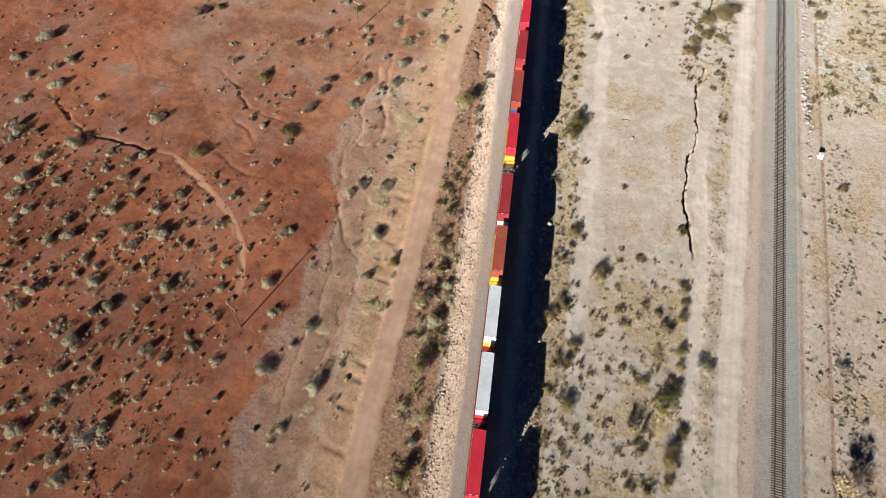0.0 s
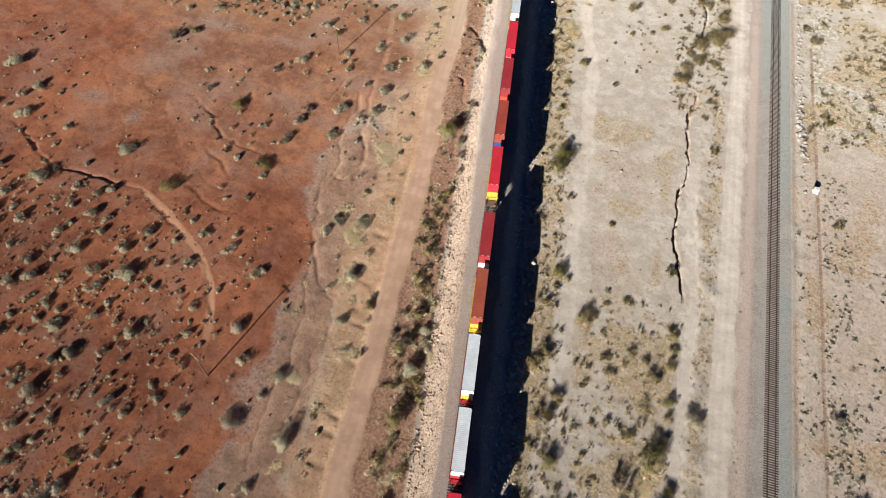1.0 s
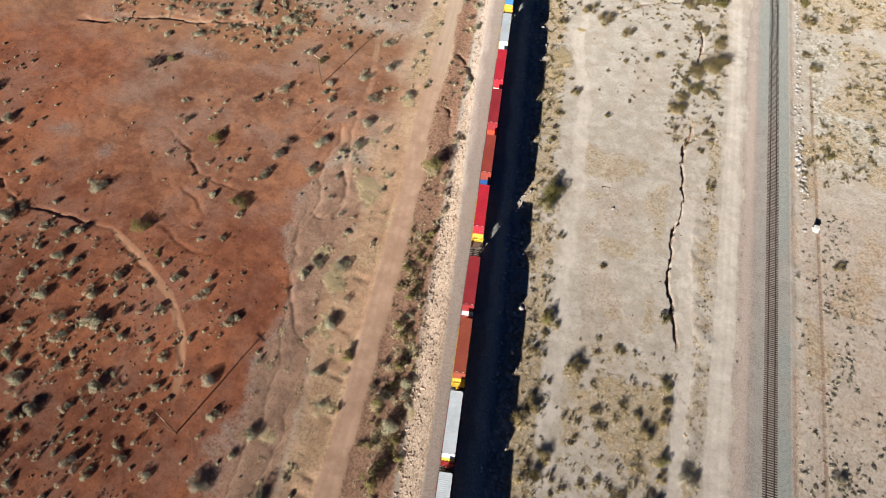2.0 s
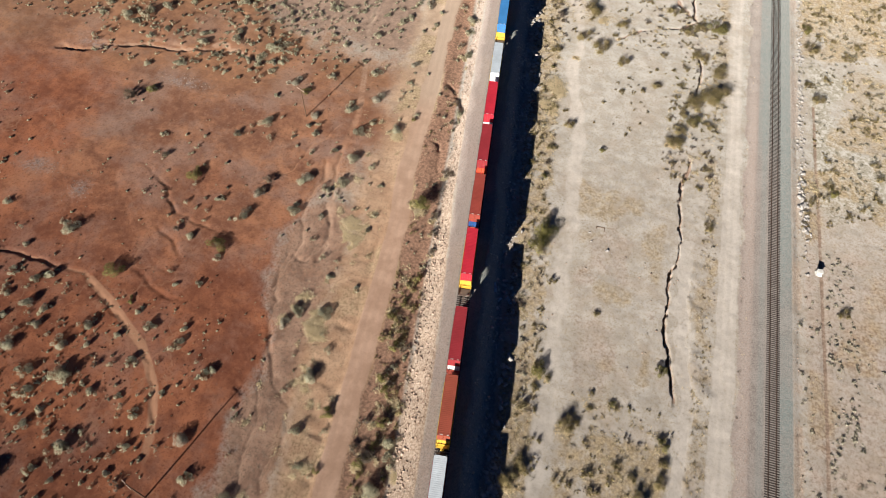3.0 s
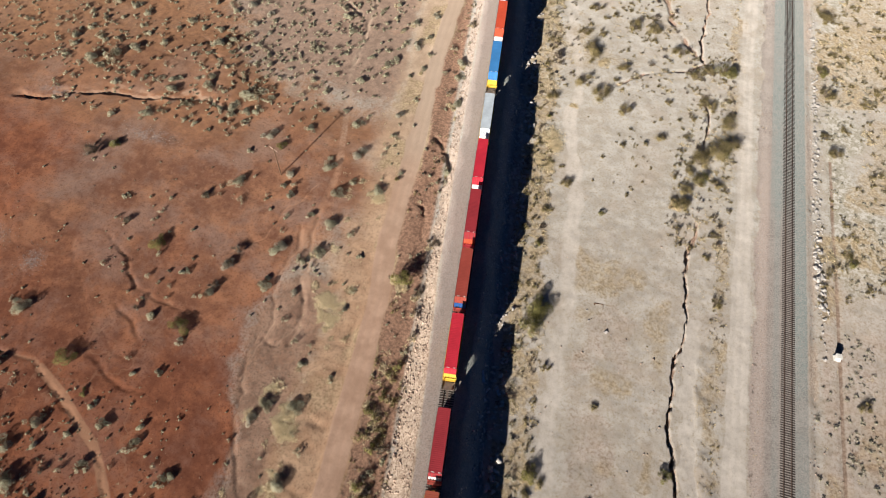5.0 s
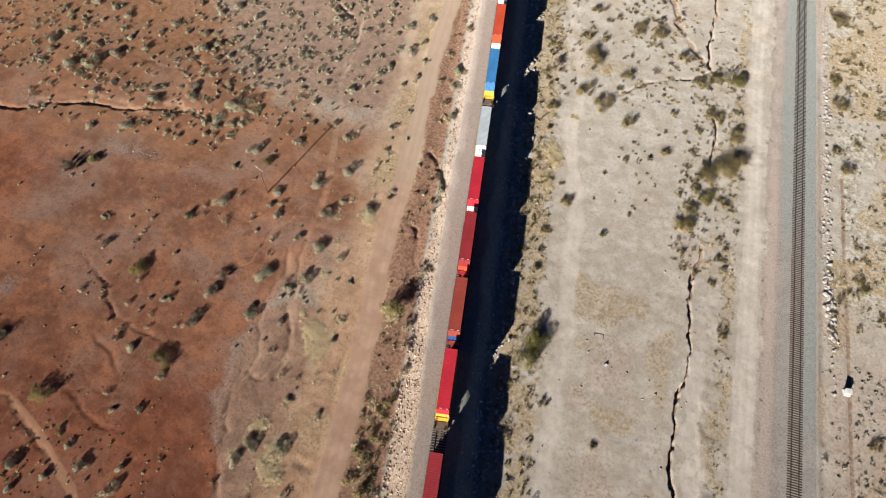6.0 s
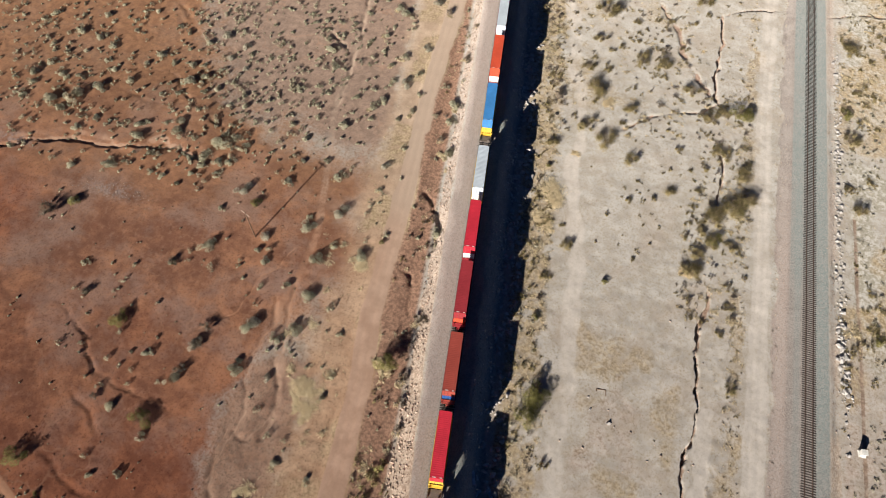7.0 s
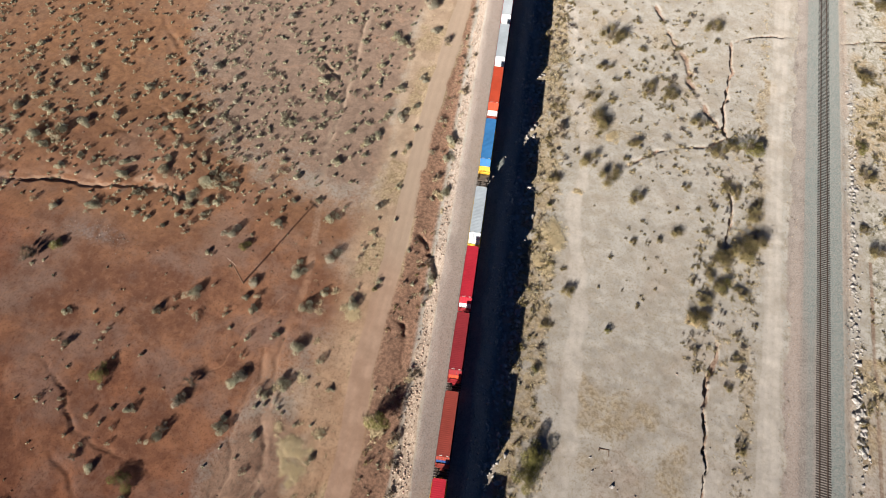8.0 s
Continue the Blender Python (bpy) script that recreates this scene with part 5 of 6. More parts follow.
SAGE_WEST_13 = [
    (-46.4, 195.1, 1.51), (-52.5, 196.5, 1.11), (-57.4, 196.5, 0.98), (-69, 196.8, 1), (-57.4, 198.4, 0.99), (-64.9, 198.5, 1),
    (-74.3, 201.1, 1.03), (-53.8, 202.4, 1.42), (-71.4, 203, 1.32), (-64, 203.8, 1.02), (-76.9, 203.9, 1.04), (-52.7, 205.7, 1.01),
    (-72.5, 206.8, 1.04), (-50.1, 211, 2.19), (-54, 214, 1.63), (-72.9, 215.7, 0.77), (-67.3, 215.8, 1.37), (-58.8, 216.2, 1.66),
    (-53.1, 225, 0.92),
]
STRAW_EAST = [
    (38.6, 33.1, 2.18), (35.3, 150.3, 1.67), (0.9, 156.2, 2.78), (1.7, 163.7, 3.27), (5.2, 177, 1.24), (10, 195.6, 1.77),
    (32.4, 222.3, 0.83),
]
STRAW_WEST = [
    (-12.7, 6.8, 1.02), (-31.3, 16.9, 1.07), (-69.6, 18.5, 2.15), (-10.4, 20.5, 1.26), (-44.1, 21.4, 2.36), (-11.8, 27.5, 1.06),
    (-35.3, 34.1, 1.63), (-13.6, 38.3, 1.32), (-52.1, 41.9, 1.95), (-8.6, 46.2, 1.3), (-35, 70.6, 2.17), (-42.7, 71.1, 1.47),
    (-35.2, 95.7, 1.65), (-37.2, 99.9, 2.38), (-45.4, 100, 1.17), (-63, 102.1, 1.56), (-40.8, 113.6, 1.48), (-35.7, 130.9, 1.87),
    (-59.1, 131.4, 1.53), (-69.6, 142, 2.23), (-24.6, 160.5, 1.07), (-42.7, 185.8, 1.98), (-47.3, 228.4, 2.32),
]
SAGE = SAGE_WEST_1 + SAGE_WEST_2 + SAGE_WEST_3 + SAGE_WEST_4 + SAGE_WEST_5 + SAGE_WEST_6 + SAGE_WEST_7 + SAGE_WEST_8 + SAGE_WEST_9 + SAGE_WEST_10 + SAGE_WEST_11 + SAGE_WEST_12 + SAGE_WEST_13
CREOSOTE = CREOSOTE_EAST + CREOSOTE_WEST
STRAW = STRAW_EAST + [p for p in STRAW_WEST if p[0] >= -41]
BARE = BARE_EAST + BARE_WEST
PALE = PALE_EAST + PALE_WEST + [p for p in STRAW_WEST if p[0] < -41]
MESQUITE = MESQUITE_EAST_1 + MESQUITE_EAST_2 + MESQUITE_EAST_3 + MESQUITE_EAST_4 + MESQUITE_EAST_5
grassy = lambda x, y: VERGE(np.array([x]), np.array([y]))[1][0] > -9 and (x < 5 - 0.14 * y or y < 80)
settle(SAGE, "sage", 1, 0.0, 280, 1.12, grassy)
settle(CREOSOTE, "creosote", 2, 0.0, 280, 1.1, grassy)
TUFTS = [(-37.5, 100.9), (-42.1, 78.3), (-36.4, 73.8), (-34.3, 60.4), (-28.3, 42.7), (-35.6, 98.4), (-36.8, 98.8), (-36.4, 96.4), (-41.7, 74.0), (-36.2, 74.5)]
rng = random.Random(31)
STRAW += [(x + rng.uniform(-2, 2), y + rng.uniform(-2.5, 2.5), rng.uniform(0.7, 1.4)) for x, y in TUFTS for _ in range(3)]
settle(STRAW, "straw", 3, 0.0, 280, 1.25)
settle(BARE, "bare", 4, 0.0, 280, 1.2, grassy)
settle(PALE, "pale", 5, 0.0, 280, 1.1)
settle(MESQUITE, "mesquite", 6, 0.0, 280, 1.15, grassy)


def scatter(kind, count, x0, x1, y0, y1, r0, r1, want, seed, clump=9.0):
    """Low scrub strewn over a field, thinned by a patchy mask and kept off roads and tracks."""
    rng = np.random.RandomState(seed)
    x, y = rng.uniform(x0, x1, count), rng.uniform(y0, y1, count)
    ok = want(x, y) & (rng.rand(count) < 0.55 + 0.45 * step(fbm(x, y, clump, seed), -0.4, 0.5))
    ok &= (DIRT_ROAD(x, y)[0] > 2.9) & (SAND_ROAD(x, y)[0] > 2.9) & (np.abs(x - EAST_X + 0.4) > 5.2) & (np.abs(train_d(x, y)) > 5)
    x, y = x[ok], y[ok]
    z = floor_z(x, y)
    r = r0 + (r1 - r0) * rng.rand(len(x)) ** 2
    pick = random.Random(seed)
    for a in zip(x, y, z, r):
        plant(kind, float(a[0]), float(a[1]), float(a[2]) - 0.03, float(a[3]), pick, False)


red_side = lambda x, y: RED_EDGE(x, y)[1] < -1
scatter("straw", 1100, -168, -54, -25, 70, 0.2, 0.5, lambda x, y: red_side(x, y) & (x < -56 + 0.12 * y), 233)
scatter("sage", 850, -168, -54, -25, 66, 0.5, 1.15, lambda x, y: red_side(x, y) & (x < -62 + 0.15 * y), 201)
scatter("sage", 1900, -168, -54, -25, 70, 0.22, 0.6, lambda x, y: red_side(x, y) & (x < -58 + 0.12 * y), 231)
scatter("sage", 1200, -168, -50, 146, 285, 0.25, 0.55, lambda x, y: x < -50, 232)
scatter("sage", 420, -168, -95, 60, 120, 0.25, 0.8, lambda x, y: red_side(x, y) & (x < -118 - 0.2 * (y - 60)), 202)
scatter("sage", 170, -120, -44, 66, 146, 0.2, 0.6, red_side, 203)
scatter("sage", 1900, -168, -60, 149, 285, 0.5, 1.1, lambda x, y: red_side(x, y) | (y > 150), 204)
scatter("sage", 700, -100, -46, 150, 285, 0.4, 1.1, lambda x, y: ~red_side(x, y), 205)
scatter("sage", 90, -56, -34, 10, 150, 0.2, 0.6, lambda x, y: ~red_side(x, y), 206)
scatter("straw", 1300, -55, -10, -20, 285, 0.25, 0.6, lambda x, y: (VERGE(x, y)[1] > -2) & (train_d(x, y) < -9), 207, 6.0)


def band(kind, count, d0, d1, r0, r1, seed, clump=7.0, y0=-20.0, y1=285.0):
    """Scrub along the railway bank, d metres to its side, kept off the road."""
    rng = np.random.RandomState(seed)
    y, d = rng.uniform(y0, y1, count), rng.uniform(d0, d1, count)
    x = TRAIN_X + TRAIN_LEAN * y + d / 0.9907
    ok = (rng.rand(count) < 0.2 + 0.8 * step(fbm(x, y, clump, seed), -0.3, 0.5)) & ((d > 0) | (DIRT_ROAD(x, y)[1] > 2.8))
    x, y = x[ok], y[ok]
    r = r0 + (r1 - r0) * rng.rand(len(x)) ** 2
    pick = random.Random(seed)
    for a in zip(x, y, floor_z(x, y), r):
        plant(kind, float(a[0]), float(a[1]), float(a[2]) - 0.03, float(a[3]), pick, False)


band("bare", 700, -19, -8.6, 0.35, 1.3, 208)
band("mesquite", 260, -17, -8.8, 0.4, 1.4, 209)
band("straw", 800, -20, -8.6, 0.3, 0.8, 221)
band("sage", 120, -16, -9, 0.4, 1.1, 222)
band("mesquite", 650, 11.5, 18.5, 0.4, 1.7, 210)
band("straw", 2300, 11, 19, 0.35, 1.0, 211, 9.0)
band("bare", 420, 10, 18, 0.4, 1.4, 212)
band("mesquite", 170, -16.5, -9.2, 0.9, 2.3, 251, 7.0, -20, 95)
band("creosote", 60, -16, -9.4, 0.7, 1.7, 254, 7.0, -20, 100)
band("straw", 260, -17, -9.2, 0.7, 1.5, 255, 7.0, -20, 95)
band("pale", 300, 11, 18, 0.4, 1.1, 223)
verge = lambda x, y: (VERGE(x, y)[1] > -9) & (DIRT_ROAD(x, y)[1] < -3.4)
scatter("straw", 130, -56, -20, 0, 135, 0.9, 1.9, verge, 261, 8.0)
scatter("straw", 600, -56, -20, 0, 250, 0.3, 0.6, verge, 262, 8.0)
scatter("sage", 60, -56, -20, 0, 135, 0.7, 1.4, verge, 263, 8.0)
scatter("sage", 80, -58, -34, 100, 160, 0.4, 1.0, lambda x, y: ~red_side(x, y), 264, 10.0)
scatter("sage", 130, -136, -76, 137, 153, 0.5, 1.2, lambda x, y: x < 0, 265, 6.0)
flat = lambda x, y: train_d(x, y) > 16
scatter("bare", 420, 45, 49, -20, 285, 0.2, 0.5, flat, 266, 6.0)
scatter("mesquite", 260, 45, 49, -20, 285, 0.25, 0.6, flat, 267, 6.0)
scatter("straw", 500, 45, 49, -20, 285, 0.4, 0.8, flat, 268, 6.0)
scatter("mesquite", 200, 33, 48, 138, 208, 0.5, 1.6, flat, 269, 7.0)
scatter("bare", 110, 33, 48, 138, 208, 0.6, 1.5, flat, 270, 7.0)
scatter("straw", 220, 33, 48, 138, 208, 0.5, 1.2, flat, 271, 7.0)
scatter("mesquite", 150, 68, 100, 135, 285, 1.0, 2.3, flat, 272, 12.0)
scatter("straw", 200, 68, 100, 140, 285, 0.9, 1.8, lambda x, y: flat(x, y) & (fbm(x, y, 18, 276) > -0.1), 273, 12.0)
scatter("mesquite", 420, -10, 50, -20, 285, 0.12, 0.4, flat, 213, 12.0)
scatter("mesquite", 260, 16, 44, 150, 285, 0.3, 1.2, flat, 214, 10.0)
scatter("mesquite", 150, 18, 44, -20, 74, 0.3, 1.1, flat, 215, 9.0)
scatter("straw", 1500, 41, 49, -20, 285, 0.2, 0.5, flat, 216, 8.0)
scatter("straw", 420, 53.2, 56.2, -20, 285, 0.15, 0.4, flat, 217, 8.0)
scatter("bare", 520, 53.0, 55.2, -20, 285, 0.15, 0.42, flat, 253, 5.0)
north = lambda x, y: (train_d(x, y) > 14) & (x < 30)
scatter("mesquite", 190, -10, 30, 183, 270, 0.6, 1.9, north, 241, 12.0)
scatter("bare", 160, -10, 30, 183, 270, 0.5, 1.6, north, 242, 12.0)
scatter("straw", 420, -10, 30, 183, 270, 0.4, 1.1, north, 243, 12.0)
south = lambda x, y: (x > 21) & (x < 42)
scatter("straw", 1700, 20, 43, -20, 75, 0.25, 0.9, south, 244, 9.0)
scatter("mesquite", 110, 20, 43, -20, 75, 0.8, 2.2, south, 246, 9.0)
scatter("bare", 170, 20, 43, -20, 70, 0.4, 1.2, south, 245, 9.0)
east = lambda x, y: x > 67.5
scatter("mesquite", 1700, 67, 105, -20, 285, 0.4, 1.8, lambda x, y: east(x, y) & (y > 120) & (fbm(x, y, 18, 276) > -0.15), 218, 9.0)
scatter("pale", 900, 73.3, 80, 0, 125, 0.25, 0.65, lambda x, y: fbm(x, y, 14, 277) > -0.1, 252, 5.0)
scatter("pale", 3000, 67, 105, -20, 285, 0.3, 0.9, lambda x, y: east(x, y) & (fbm(x, y, 16, 274) > 0.05), 219, 6.0)
scatter("straw", 1500, 67, 105, -20, 285, 0.2, 0.6, lambda x, y: east(x, y) & (fbm(x, y, 14, 275) > -0.15), 220, 7.0)


def carpet(kind, name, label, keep, lift=1.0):
    """Many small plants in one mesh."""
    stems, leaves, facing = [], [], []
    for i, x, y, z, r, a, q in rest[kind]:
        c, s = math.cos(a), math.sin(a)
        m = np.array([[c * r * q, s * r * q, 0], [-s * r / q, c * r / q, 0], [0, 0, r * lift]])
        small = r < 0.75 and kind != "straw"
        st, lf, nm = (DENSE if small else RAW)[kind, i]
        n = int(130 * min(1.0, 0.35 + r)) if small else int(keep * min(3.0, max(0.6, r / 0.55)))
        base = np.array([x, y, z])
        leaves.append(lf[: 3 * n] @ m + base)
        facing.append(nm[: 3 * n] @ np.array([[c, s, 0], [-s, c, 0], [0, 0, 1]]))
        stems.append(st[: 18 if small else 36] @ m + base)
    top = tagged(new(name), label, "scrub", kind="stuff")
    child("foliage", tris("foliage", np.concatenate(leaves), LEAF[kind], np.concatenate(facing)), top)
    child("trunk", tris("trunk", np.concatenate(stems), TWIG), top)


carpet("sage", "low_sage_scrub", "scattered low grey-green sage on red earth", 170, 1.25)
carpet("straw", "dry_grass", "bleached dry grass along roads and banks", 100)
carpet("bare", "bare_brushwood", "leafless brown brushwood beside the railway bank", 190, 0.85)
carpet("mesquite", "low_mesquite_scrub", "low twiggy brown-olive scrub on pale sand", 190, 0.8)
carpet("creosote", "low_creosote_scrub", "olive creosote scrub beside the railway bank", 170, 1.1)
carpet("pale", "pale_scrub", "low pale grey scrub on whitish soil", 150, 0.8)


# ---- stones ----
def stone_shape(seed, rough=0.22):
    """A squat broken stone of unit radius: verts and triangle faces."""
    rng = np.random.RandomState(seed)
    bm = bmesh.new()
    p = rng.normal(size=(13, 3))
    p *= rng.uniform(1 - rough, 1 + rough, (13, 1)) / np.linalg.norm(p, axis=1, keepdims=True)
    for q in p * np.array([1.15, rng.uniform(0.65, 1.0), rng.uniform(0.5, 0.8)]):
        bm.verts.new(q)
    bmesh.ops.convex_hull(bm, input=bm.verts[:])
    bmesh.ops.delete(bm, geom=[q for q in bm.verts if not q.link_faces], context="VERTS")
    bmesh.ops.triangulate(bm, faces=bm.faces[:])
    bm.verts.index_update()
    v = np.array([q.co[:] for q in bm.verts])
    f = np.array([[q.index for q in w.verts] for w in bm.faces])
    bm.free()
    return v, f


STONES = [stone_shape(s) for s in range(8)]


def strew(name, label, material, x, y, r, sink=0.25):
    z = floor_z(x, y)
    rng = np.random.RandomState(len(x))
    vs, fs, n = [], [], 0
    for i in range(len(x)):
        v, f = STONES[rng.randint(8)]
        a, b = rng.uniform(0, 2 * np.pi), rng.uniform(-0.4, 0.4)
        m = np.array([[math.cos(a), math.sin(a), 0], [-math.sin(a), math.cos(a), 0], [0, 0, 1]]) @ np.array([[1, 0, 0], [0, math.cos(b), math.sin(b)], [0, -math.sin(b), math.cos(b)]])
        vs.append(v @ m * r[i] + np.array([x[i], y[i], z[i] + r[i] * (0.45 - sink)]))
        fs.append(f + n)
        n += len(v)
    tagged(new(name, mesh_of(name, np.concatenate(vs), np.concatenate(fs), material)), label, "stones", kind="stuff")


def on_bank(n, d0, d1, y0, y1, seed, patch=0.0):
    rng = np.random.RandomState(seed)
    d, y = rng.uniform(d0, d1, n), rng.uniform(y0, y1, n)
    x = TRAIN_X + TRAIN_LEAN * y + d / 0.9907
    ok = rng.rand(n) < 1 - patch + patch * step(fbm(x, y, 6, seed), -0.3, 0.4)
    return x[ok], y[ok], rng


x, y, rng = on_bank(10500, -9.4, -4.2, -25, 285, 301, 0.5)
d = -train_d(x, y)
ok = (d > 4.4 + 1.9 * step(y, 60, 130)) & (d < 9.3 - 0.7 * step(y, 90, 150))
x, y, d = x[ok], y[ok], d[ok]
strew("bank_riprap", "pale pink broken stone on the railway bank", ROCK, x, y, 0.06 + (0.12 + 0.2 * step(d, 4.5, 7.5) * (1 - 0.3 * step(y, 90, 125))) * rng.rand(len(x)) ** 2.0)
rng = np.random.RandomState(309)
x, y = rng.uniform(-165, -52, 7000), rng.uniform(-25, 82, 7000)
ok = (RED_EDGE(x, y)[1] < -1) & (rng.rand(7000) < 0.15 + 0.85 * step(fbm(x, y, 10, 309), -0.1, 0.5)) & (x < -50 - 0.35 * y) & (SEDIMENT(x, y)[0] > 1.6)
strew("earth_clods", "hard clods and dark pebbles on the red earth", CLOD, x[ok], y[ok], 0.06 + 0.19 * rng.rand(int(ok.sum())) ** 2.2)
x, y, rng = on_bank(8000, 4.6, 11.8, -25, 285, 302, 0.55)
strew("shaded_riprap", "pale broken stone strewn down the shaded bank", BOULDER, x, y, 0.10 + (0.2 + 0.42 * step(train_d(x, y), 5.5, 8.5)) * rng.rand(len(x)) ** 2.4)
rng = np.random.RandomState(303)
x, y = rng.uniform(-165, -45, 6500), rng.uniform(-25, 285, 6500)
ok = rng.rand(len(x)) < step(fbm(x, y, 14, 303), -0.5, 0.6)
strew("desert_stones", "small dark stones scattered on the red earth", PEBBLE, x[ok], y[ok], 0.05 + 0.17 * rng.rand(int(ok.sum())) ** 3)
x, y = rng.uniform(10, 100, 3000), rng.uniform(-25, 285, 3000)
ok = (np.abs(x - 61) > 5) & (SAND_ROAD(x, y)[0] > 2.6) & (rng.rand(len(x)) < step(fbm(x, y, 12, 304), -0.2, 0.7))
strew("sand_stones", "small pale stones scattered on the sand", ROCK, x[ok], y[ok], 0.05 + 0.2 * rng.rand(int(ok.sum())) ** 3)
y = rng.uniform(-20, 285, 1500)
x = EAST_X + 5.6 + rng.normal(0, 0.7, 1500)
strew("track_edge_stones", "broken stone along the edge of the ballast", ROCK, x, y, 0.05 + 0.13 * rng.rand(1500) ** 3)


def boulder(seed):
    """An angular block broken from the quarry."""
    rng = random.Random(seed)
    bm = bmesh.new()
    for _ in range(18):
        v = Vector((rng.gauss(0, 1), rng.gauss(0, 1), rng.gauss(0, 1))).normalized() * rng.uniform(0.75, 1.1)
        bm.verts.new((v.x * 1.1, v.y * 0.75, max(v.z * 0.7, -0.4)))
    r = bmesh.ops.convex_hull(bm, input=bm.verts[:])
    bmesh.ops.delete(bm, geom=[g for g in r["geom_interior"] if isinstance(g, bmesh.types.BMVert)], context="VERTS")
    bmesh.ops.bevel(bm, geom=bm.edges[:], offset=0.035, segments=1, affect="EDGES")
    return from_bm("boulder", bm, BOULDER)


SHAPES = [boulder(s) for s in range(6)]
rng = random.Random(7)
# spans of the row of big stones at the foot of the empty track's bank: y from, y to, count, radius
for y0, y1, count, r in ((117, 130, 12, 0.45), (130, 150, 62, 0.62), (150, 158, 8, 0.4), (158, 205, 70, 0.5), (205, 236, 36, 0.45)):
    for _ in range(count):
        y = rng.uniform(y0, y1)
        x = EAST_X + 7.0 + (0.9 if y < 140 else 0.2) + rng.gauss(0, 0.5)
        s = r * rng.uniform(0.35, 1.3)
        ob = tagged(new("boulder", SHAPES[rng.randrange(6)]), "angular whitish boulder dumped beside the track", "boulder", "boulders beside the empty track")
        ob.matrix_basis = pose(x, y, float(floor_z(x, y)[0]) + 0.12 * s, rng.uniform(-24, 24), rng.uniform(-24, 24), rng.uniform(0, 360)) @ Matrix.Diagonal((s, s, s, 1))


rng = np.random.RandomState(310)
y = np.concatenate([rng.uniform(128, 150, 220), rng.uniform(150, 240, 700)])
x = EAST_X + 7.1 + 0.7 * (y < 140) + rng.normal(0, 0.75, len(y))
strew("boulder_rubble", "whitish rubble between the boulders beside the track", BOULDER, x, y, 0.06 + 0.22 * rng.rand(len(y)) ** 2.2)
x = rng.uniform(53.2, 57.0, 1600)
y = rng.uniform(-20, 285, 1600)
strew("road_edge_stones", "pinkish stones between the service road and the ballast", ROCK, x, y, 0.04 + 0.07 * rng.rand(1600) ** 2)


# ---- small things ----
def signal_box():
    top = tagged(new("track_cabinet"), "small off-white concrete trackside cabinet on a slab", "cabinet")
    bm = boxes((-0.55, 0.55, -0.5, 0.5, 0.08, 1.15))
    bmesh.ops.bevel(bm, geom=bm.edges[:], offset=0.03, segments=2, affect="EDGES")
    part("body", bm, CONCRETE, top)
    part("lid", boxes((-0.62, 0.62, -0.57, 0.57, 1.13, 1.22)), CONCRETE, top)
    part("slab", boxes((-0.75, 0.75, -0.7, 0.7, -0.3, 0.1)), CONCRETE, top)
    return top


cabinet = signal_box()
cabinet.matrix_basis = pose(72.0, 118.8, float(floor_z(72.0, 118.8)[0]) + 0.08, 0, 0, 6)


def tyre():
    bm = bmesh.new()
    rows = []
    for i in range(20):
        a = 2 * math.pi * i / 20
        rows.append([bm.verts.new(((0.36 + 0.13 * math.cos(b)) * math.cos(a), (0.36 + 0.13 * math.cos(b)) * math.sin(a), 0.12 + 0.12 * math.sin(b))) for b in [2 * math.pi * j / 8 for j in range(8)]])
    for i in range(20):
        for j in range(8):
            bm.faces.new((rows[i][j], rows[(i + 1) % 20][j], rows[(i + 1) % 20][(j + 1) % 8], rows[i][(j + 1) % 8]))
    return from_bm("old_tyre", bm, RUBBER)


ob = tagged(new("old_tyre", tyre()), "discarded black tyre lying on pale sand", "tyre")
ob.matrix_basis = pose(-2.4, 188.4, float(floor_z(-2.4, 188.4)[0]))


def wooden_frame():
    top = tagged(new("wooden_frame"), "broken rectangular timber frame lying on the sand", "frame")
    for name, d in (("rail_board", (-1.0, 1.0, 0.55, 0.68, 0.02, 0.12)), ("side_board", (0.9, 1.02, -0.6, 0.55, 0.02, 0.12)), ("side_board", (-1.02, -0.9, 0.1, 0.55, 0.02, 0.12))):
        part(name, boxes(d), POLE, top)
    return top


frame_thing = wooden_frame()
frame_thing.matrix_basis = pose(20.6, 116.6, float(floor_z(20.6, 116.6)[0]), 0, 0, 8)
for x, y, s in ((23.1, 110.6, 0.55), (19.0, 112.5, 0.3), (18.2, 115.0, 0.28), (24.2, 110.2, 0.2)):
    ob = tagged(new("boulder", SHAPES[2]), "single pale stone on the open sand", "boulder")
    ob.matrix_basis = pose(x, y, float(floor_z(x, y)[0]) + 0.1 * s, 0, 0, 40 * x) @ Matrix.Diagonal((s, s, s, 1))
rng = np.random.RandomState(305)
x, y = rng.normal(-98.5, 3.0, 50), rng.normal(133.0, 1.1, 50)
strew("stone_heap", "scattered heap of whitish stones on dark gravel", ROCK, x, y, 0.05 + 0.17 * rng.rand(50) ** 2)
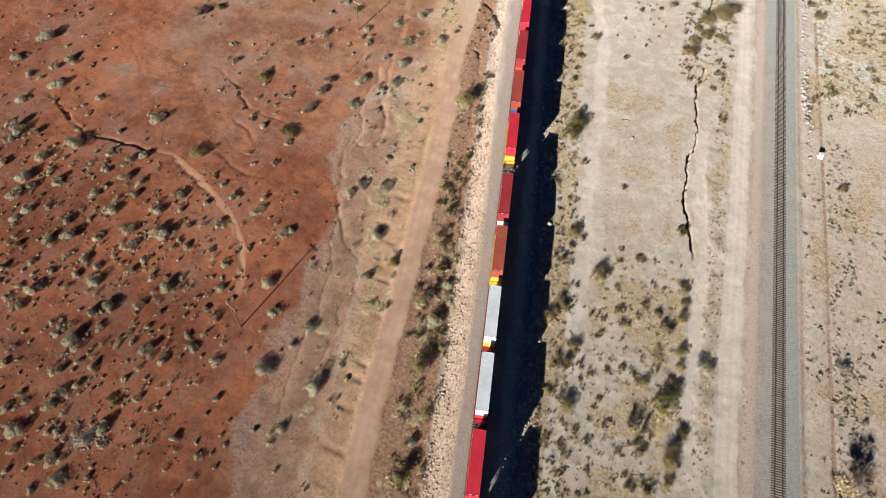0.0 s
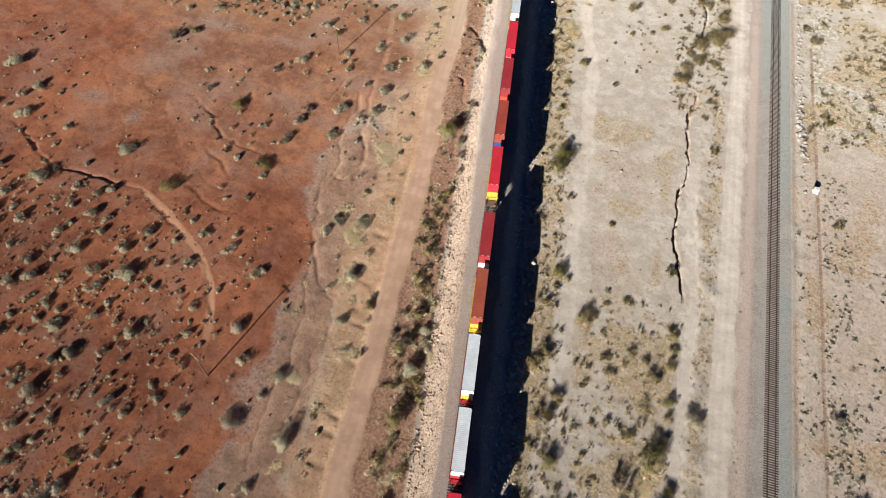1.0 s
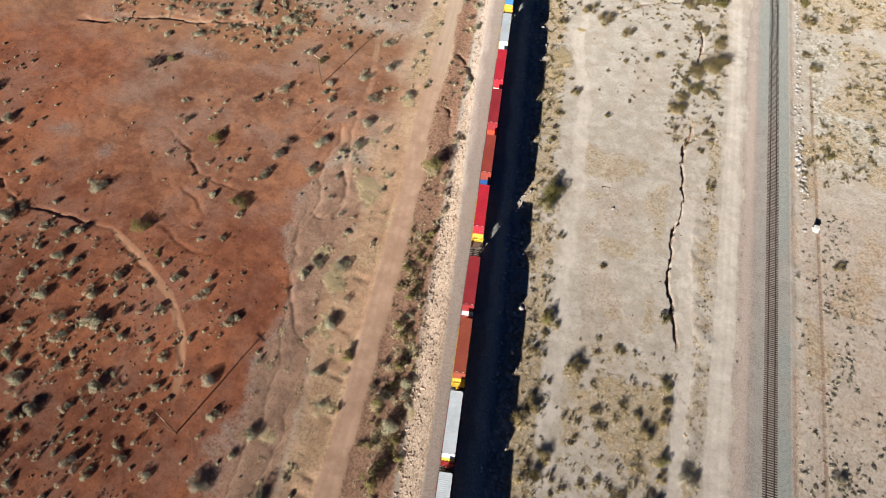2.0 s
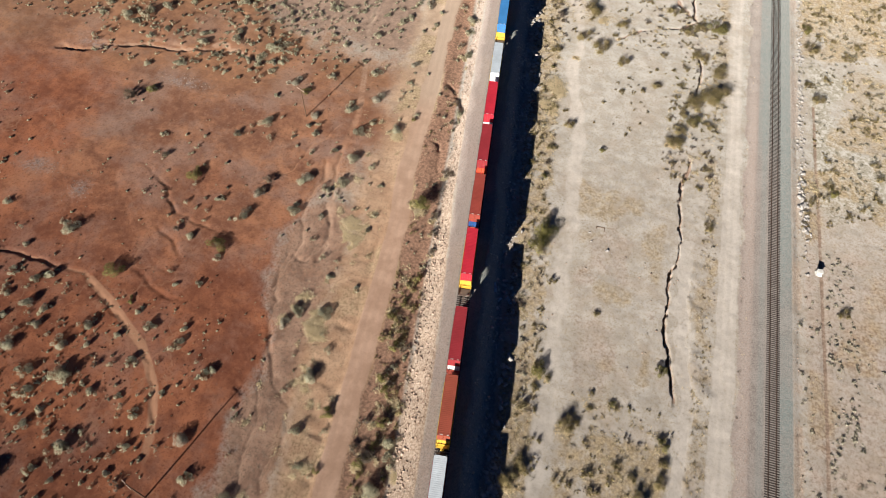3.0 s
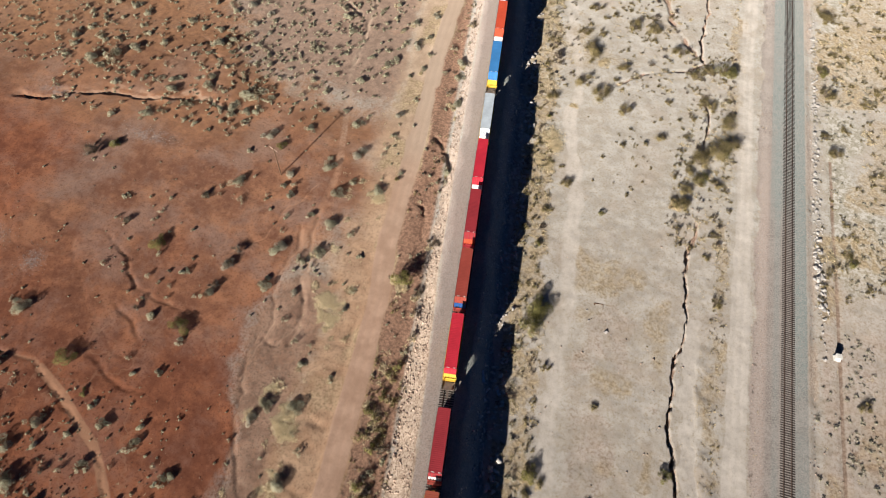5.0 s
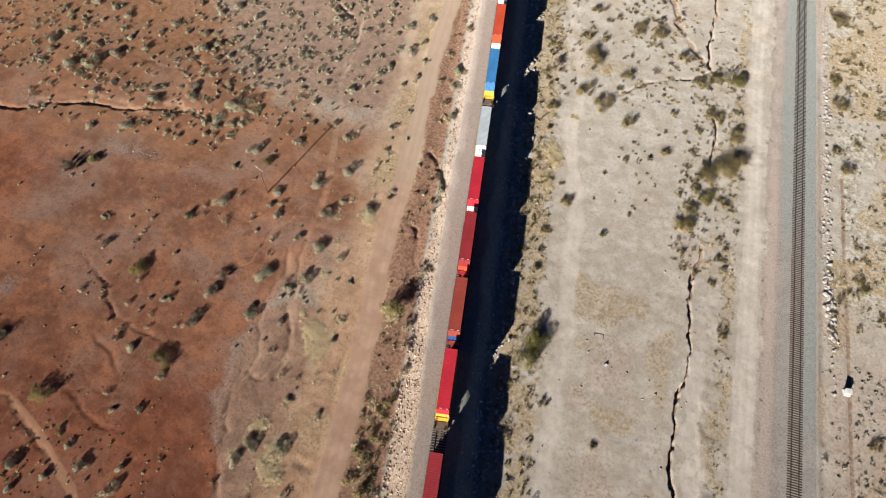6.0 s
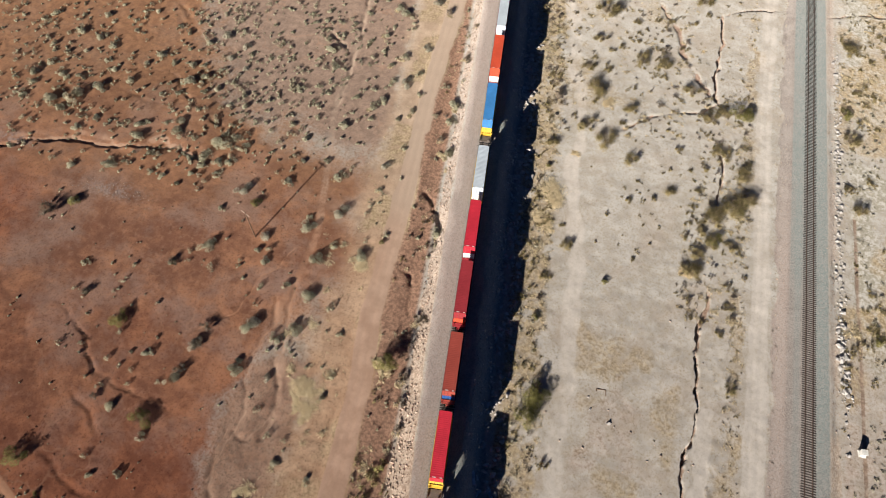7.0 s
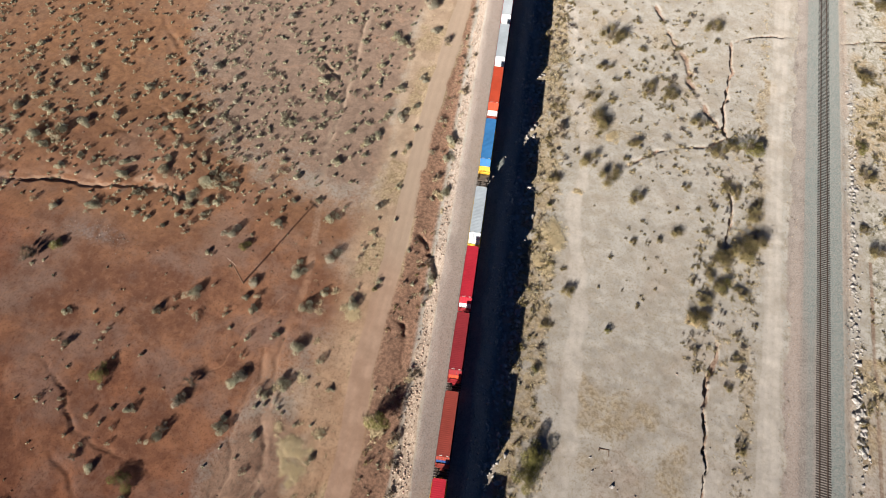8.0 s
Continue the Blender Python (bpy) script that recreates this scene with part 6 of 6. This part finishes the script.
for cx, cy, sx, sy in ((-99.5, 133.0, 5.5, 1.5), (-120.2, 95.1, 3.5, 1.8), (-105.9, 91.4, 1.6, 2.0)):
    x, y = rng.normal(cx, sx, 420), rng.normal(cy, sy, 420)
    strew("grey_gravel", "patch of grey gravel on the red earth", OUTCROP, x, y, 0.03 + 0.09 * rng.rand(420) ** 2)
rng = random.Random(11)
for _ in range(34):
    y, d = rng.uniform(140, 238), rng.uniform(8.5, 12.5)
    x, s = TRAIN_X + TRAIN_LEAN * y + d / 0.9907, rng.uniform(0.3, 0.95)
    ob = tagged(new("boulder", SHAPES[rng.randrange(6)]), "angular pale boulder at the foot of the railway bank", "boulder", "boulders at the foot of the bank")
    ob.matrix_basis = pose(x, y, float(floor_z(x, y)[0]) + 0.12 * s, rng.uniform(-24, 24), rng.uniform(-24, 24), rng.uniform(0, 360)) @ Matrix.Diagonal((s, s, s, 1))


def crumpled_sheet(seed):
    """A torn sheet of plastic, folded and thrown down."""
    bm = bmesh.new()
    n = 9
    rows = [[bm.verts.new(((i / (n - 1) - 0.5) * 1.0, (j / (n - 1) - 0.5) * 3.0, 0.10 + 0.22 * abs(noise.noise(Vector((i * 0.5 + seed, j * 0.45, seed)))))) for j in range(n)] for i in range(n)]
    for i in range(n - 1):
        for j in range(n - 1):
            bm.faces.new((rows[i][j], rows[i + 1][j], rows[i + 1][j + 1], rows[i][j + 1]))
    bmesh.ops.solidify(bm, geom=bm.faces[:], thickness=0.02)
    return from_bm("plastic_sheet", bm, SHEET)


SHEETS = [(-0.3, 92.8, 20, 0.9), (1.3, 90.6, -30, 0.6), (3.5, 91.3, 35, 0.7)]
for x, y, a, s in SHEETS:
    ob = tagged(new("plastic_sheet", crumpled_sheet(x)), "crumpled pale blue plastic sheet lying in the shade", "litter", "litter in the shade")
    ob.matrix_basis = pose(x, y, float(floor_z(x, y)[0]) + 0.02, 0, 0, a) @ Matrix.Diagonal((s, s, s, 1))
rng = np.random.RandomState(306)
x, y = rng.normal(-71.5, 2.2, 420), rng.normal(-1.2, 1.5, 420)
strew("stone_outcrop", "low outcrop of pale grey broken stone", OUTCROP, x, y, 0.05 + 0.24 * rng.rand(420) ** 2)
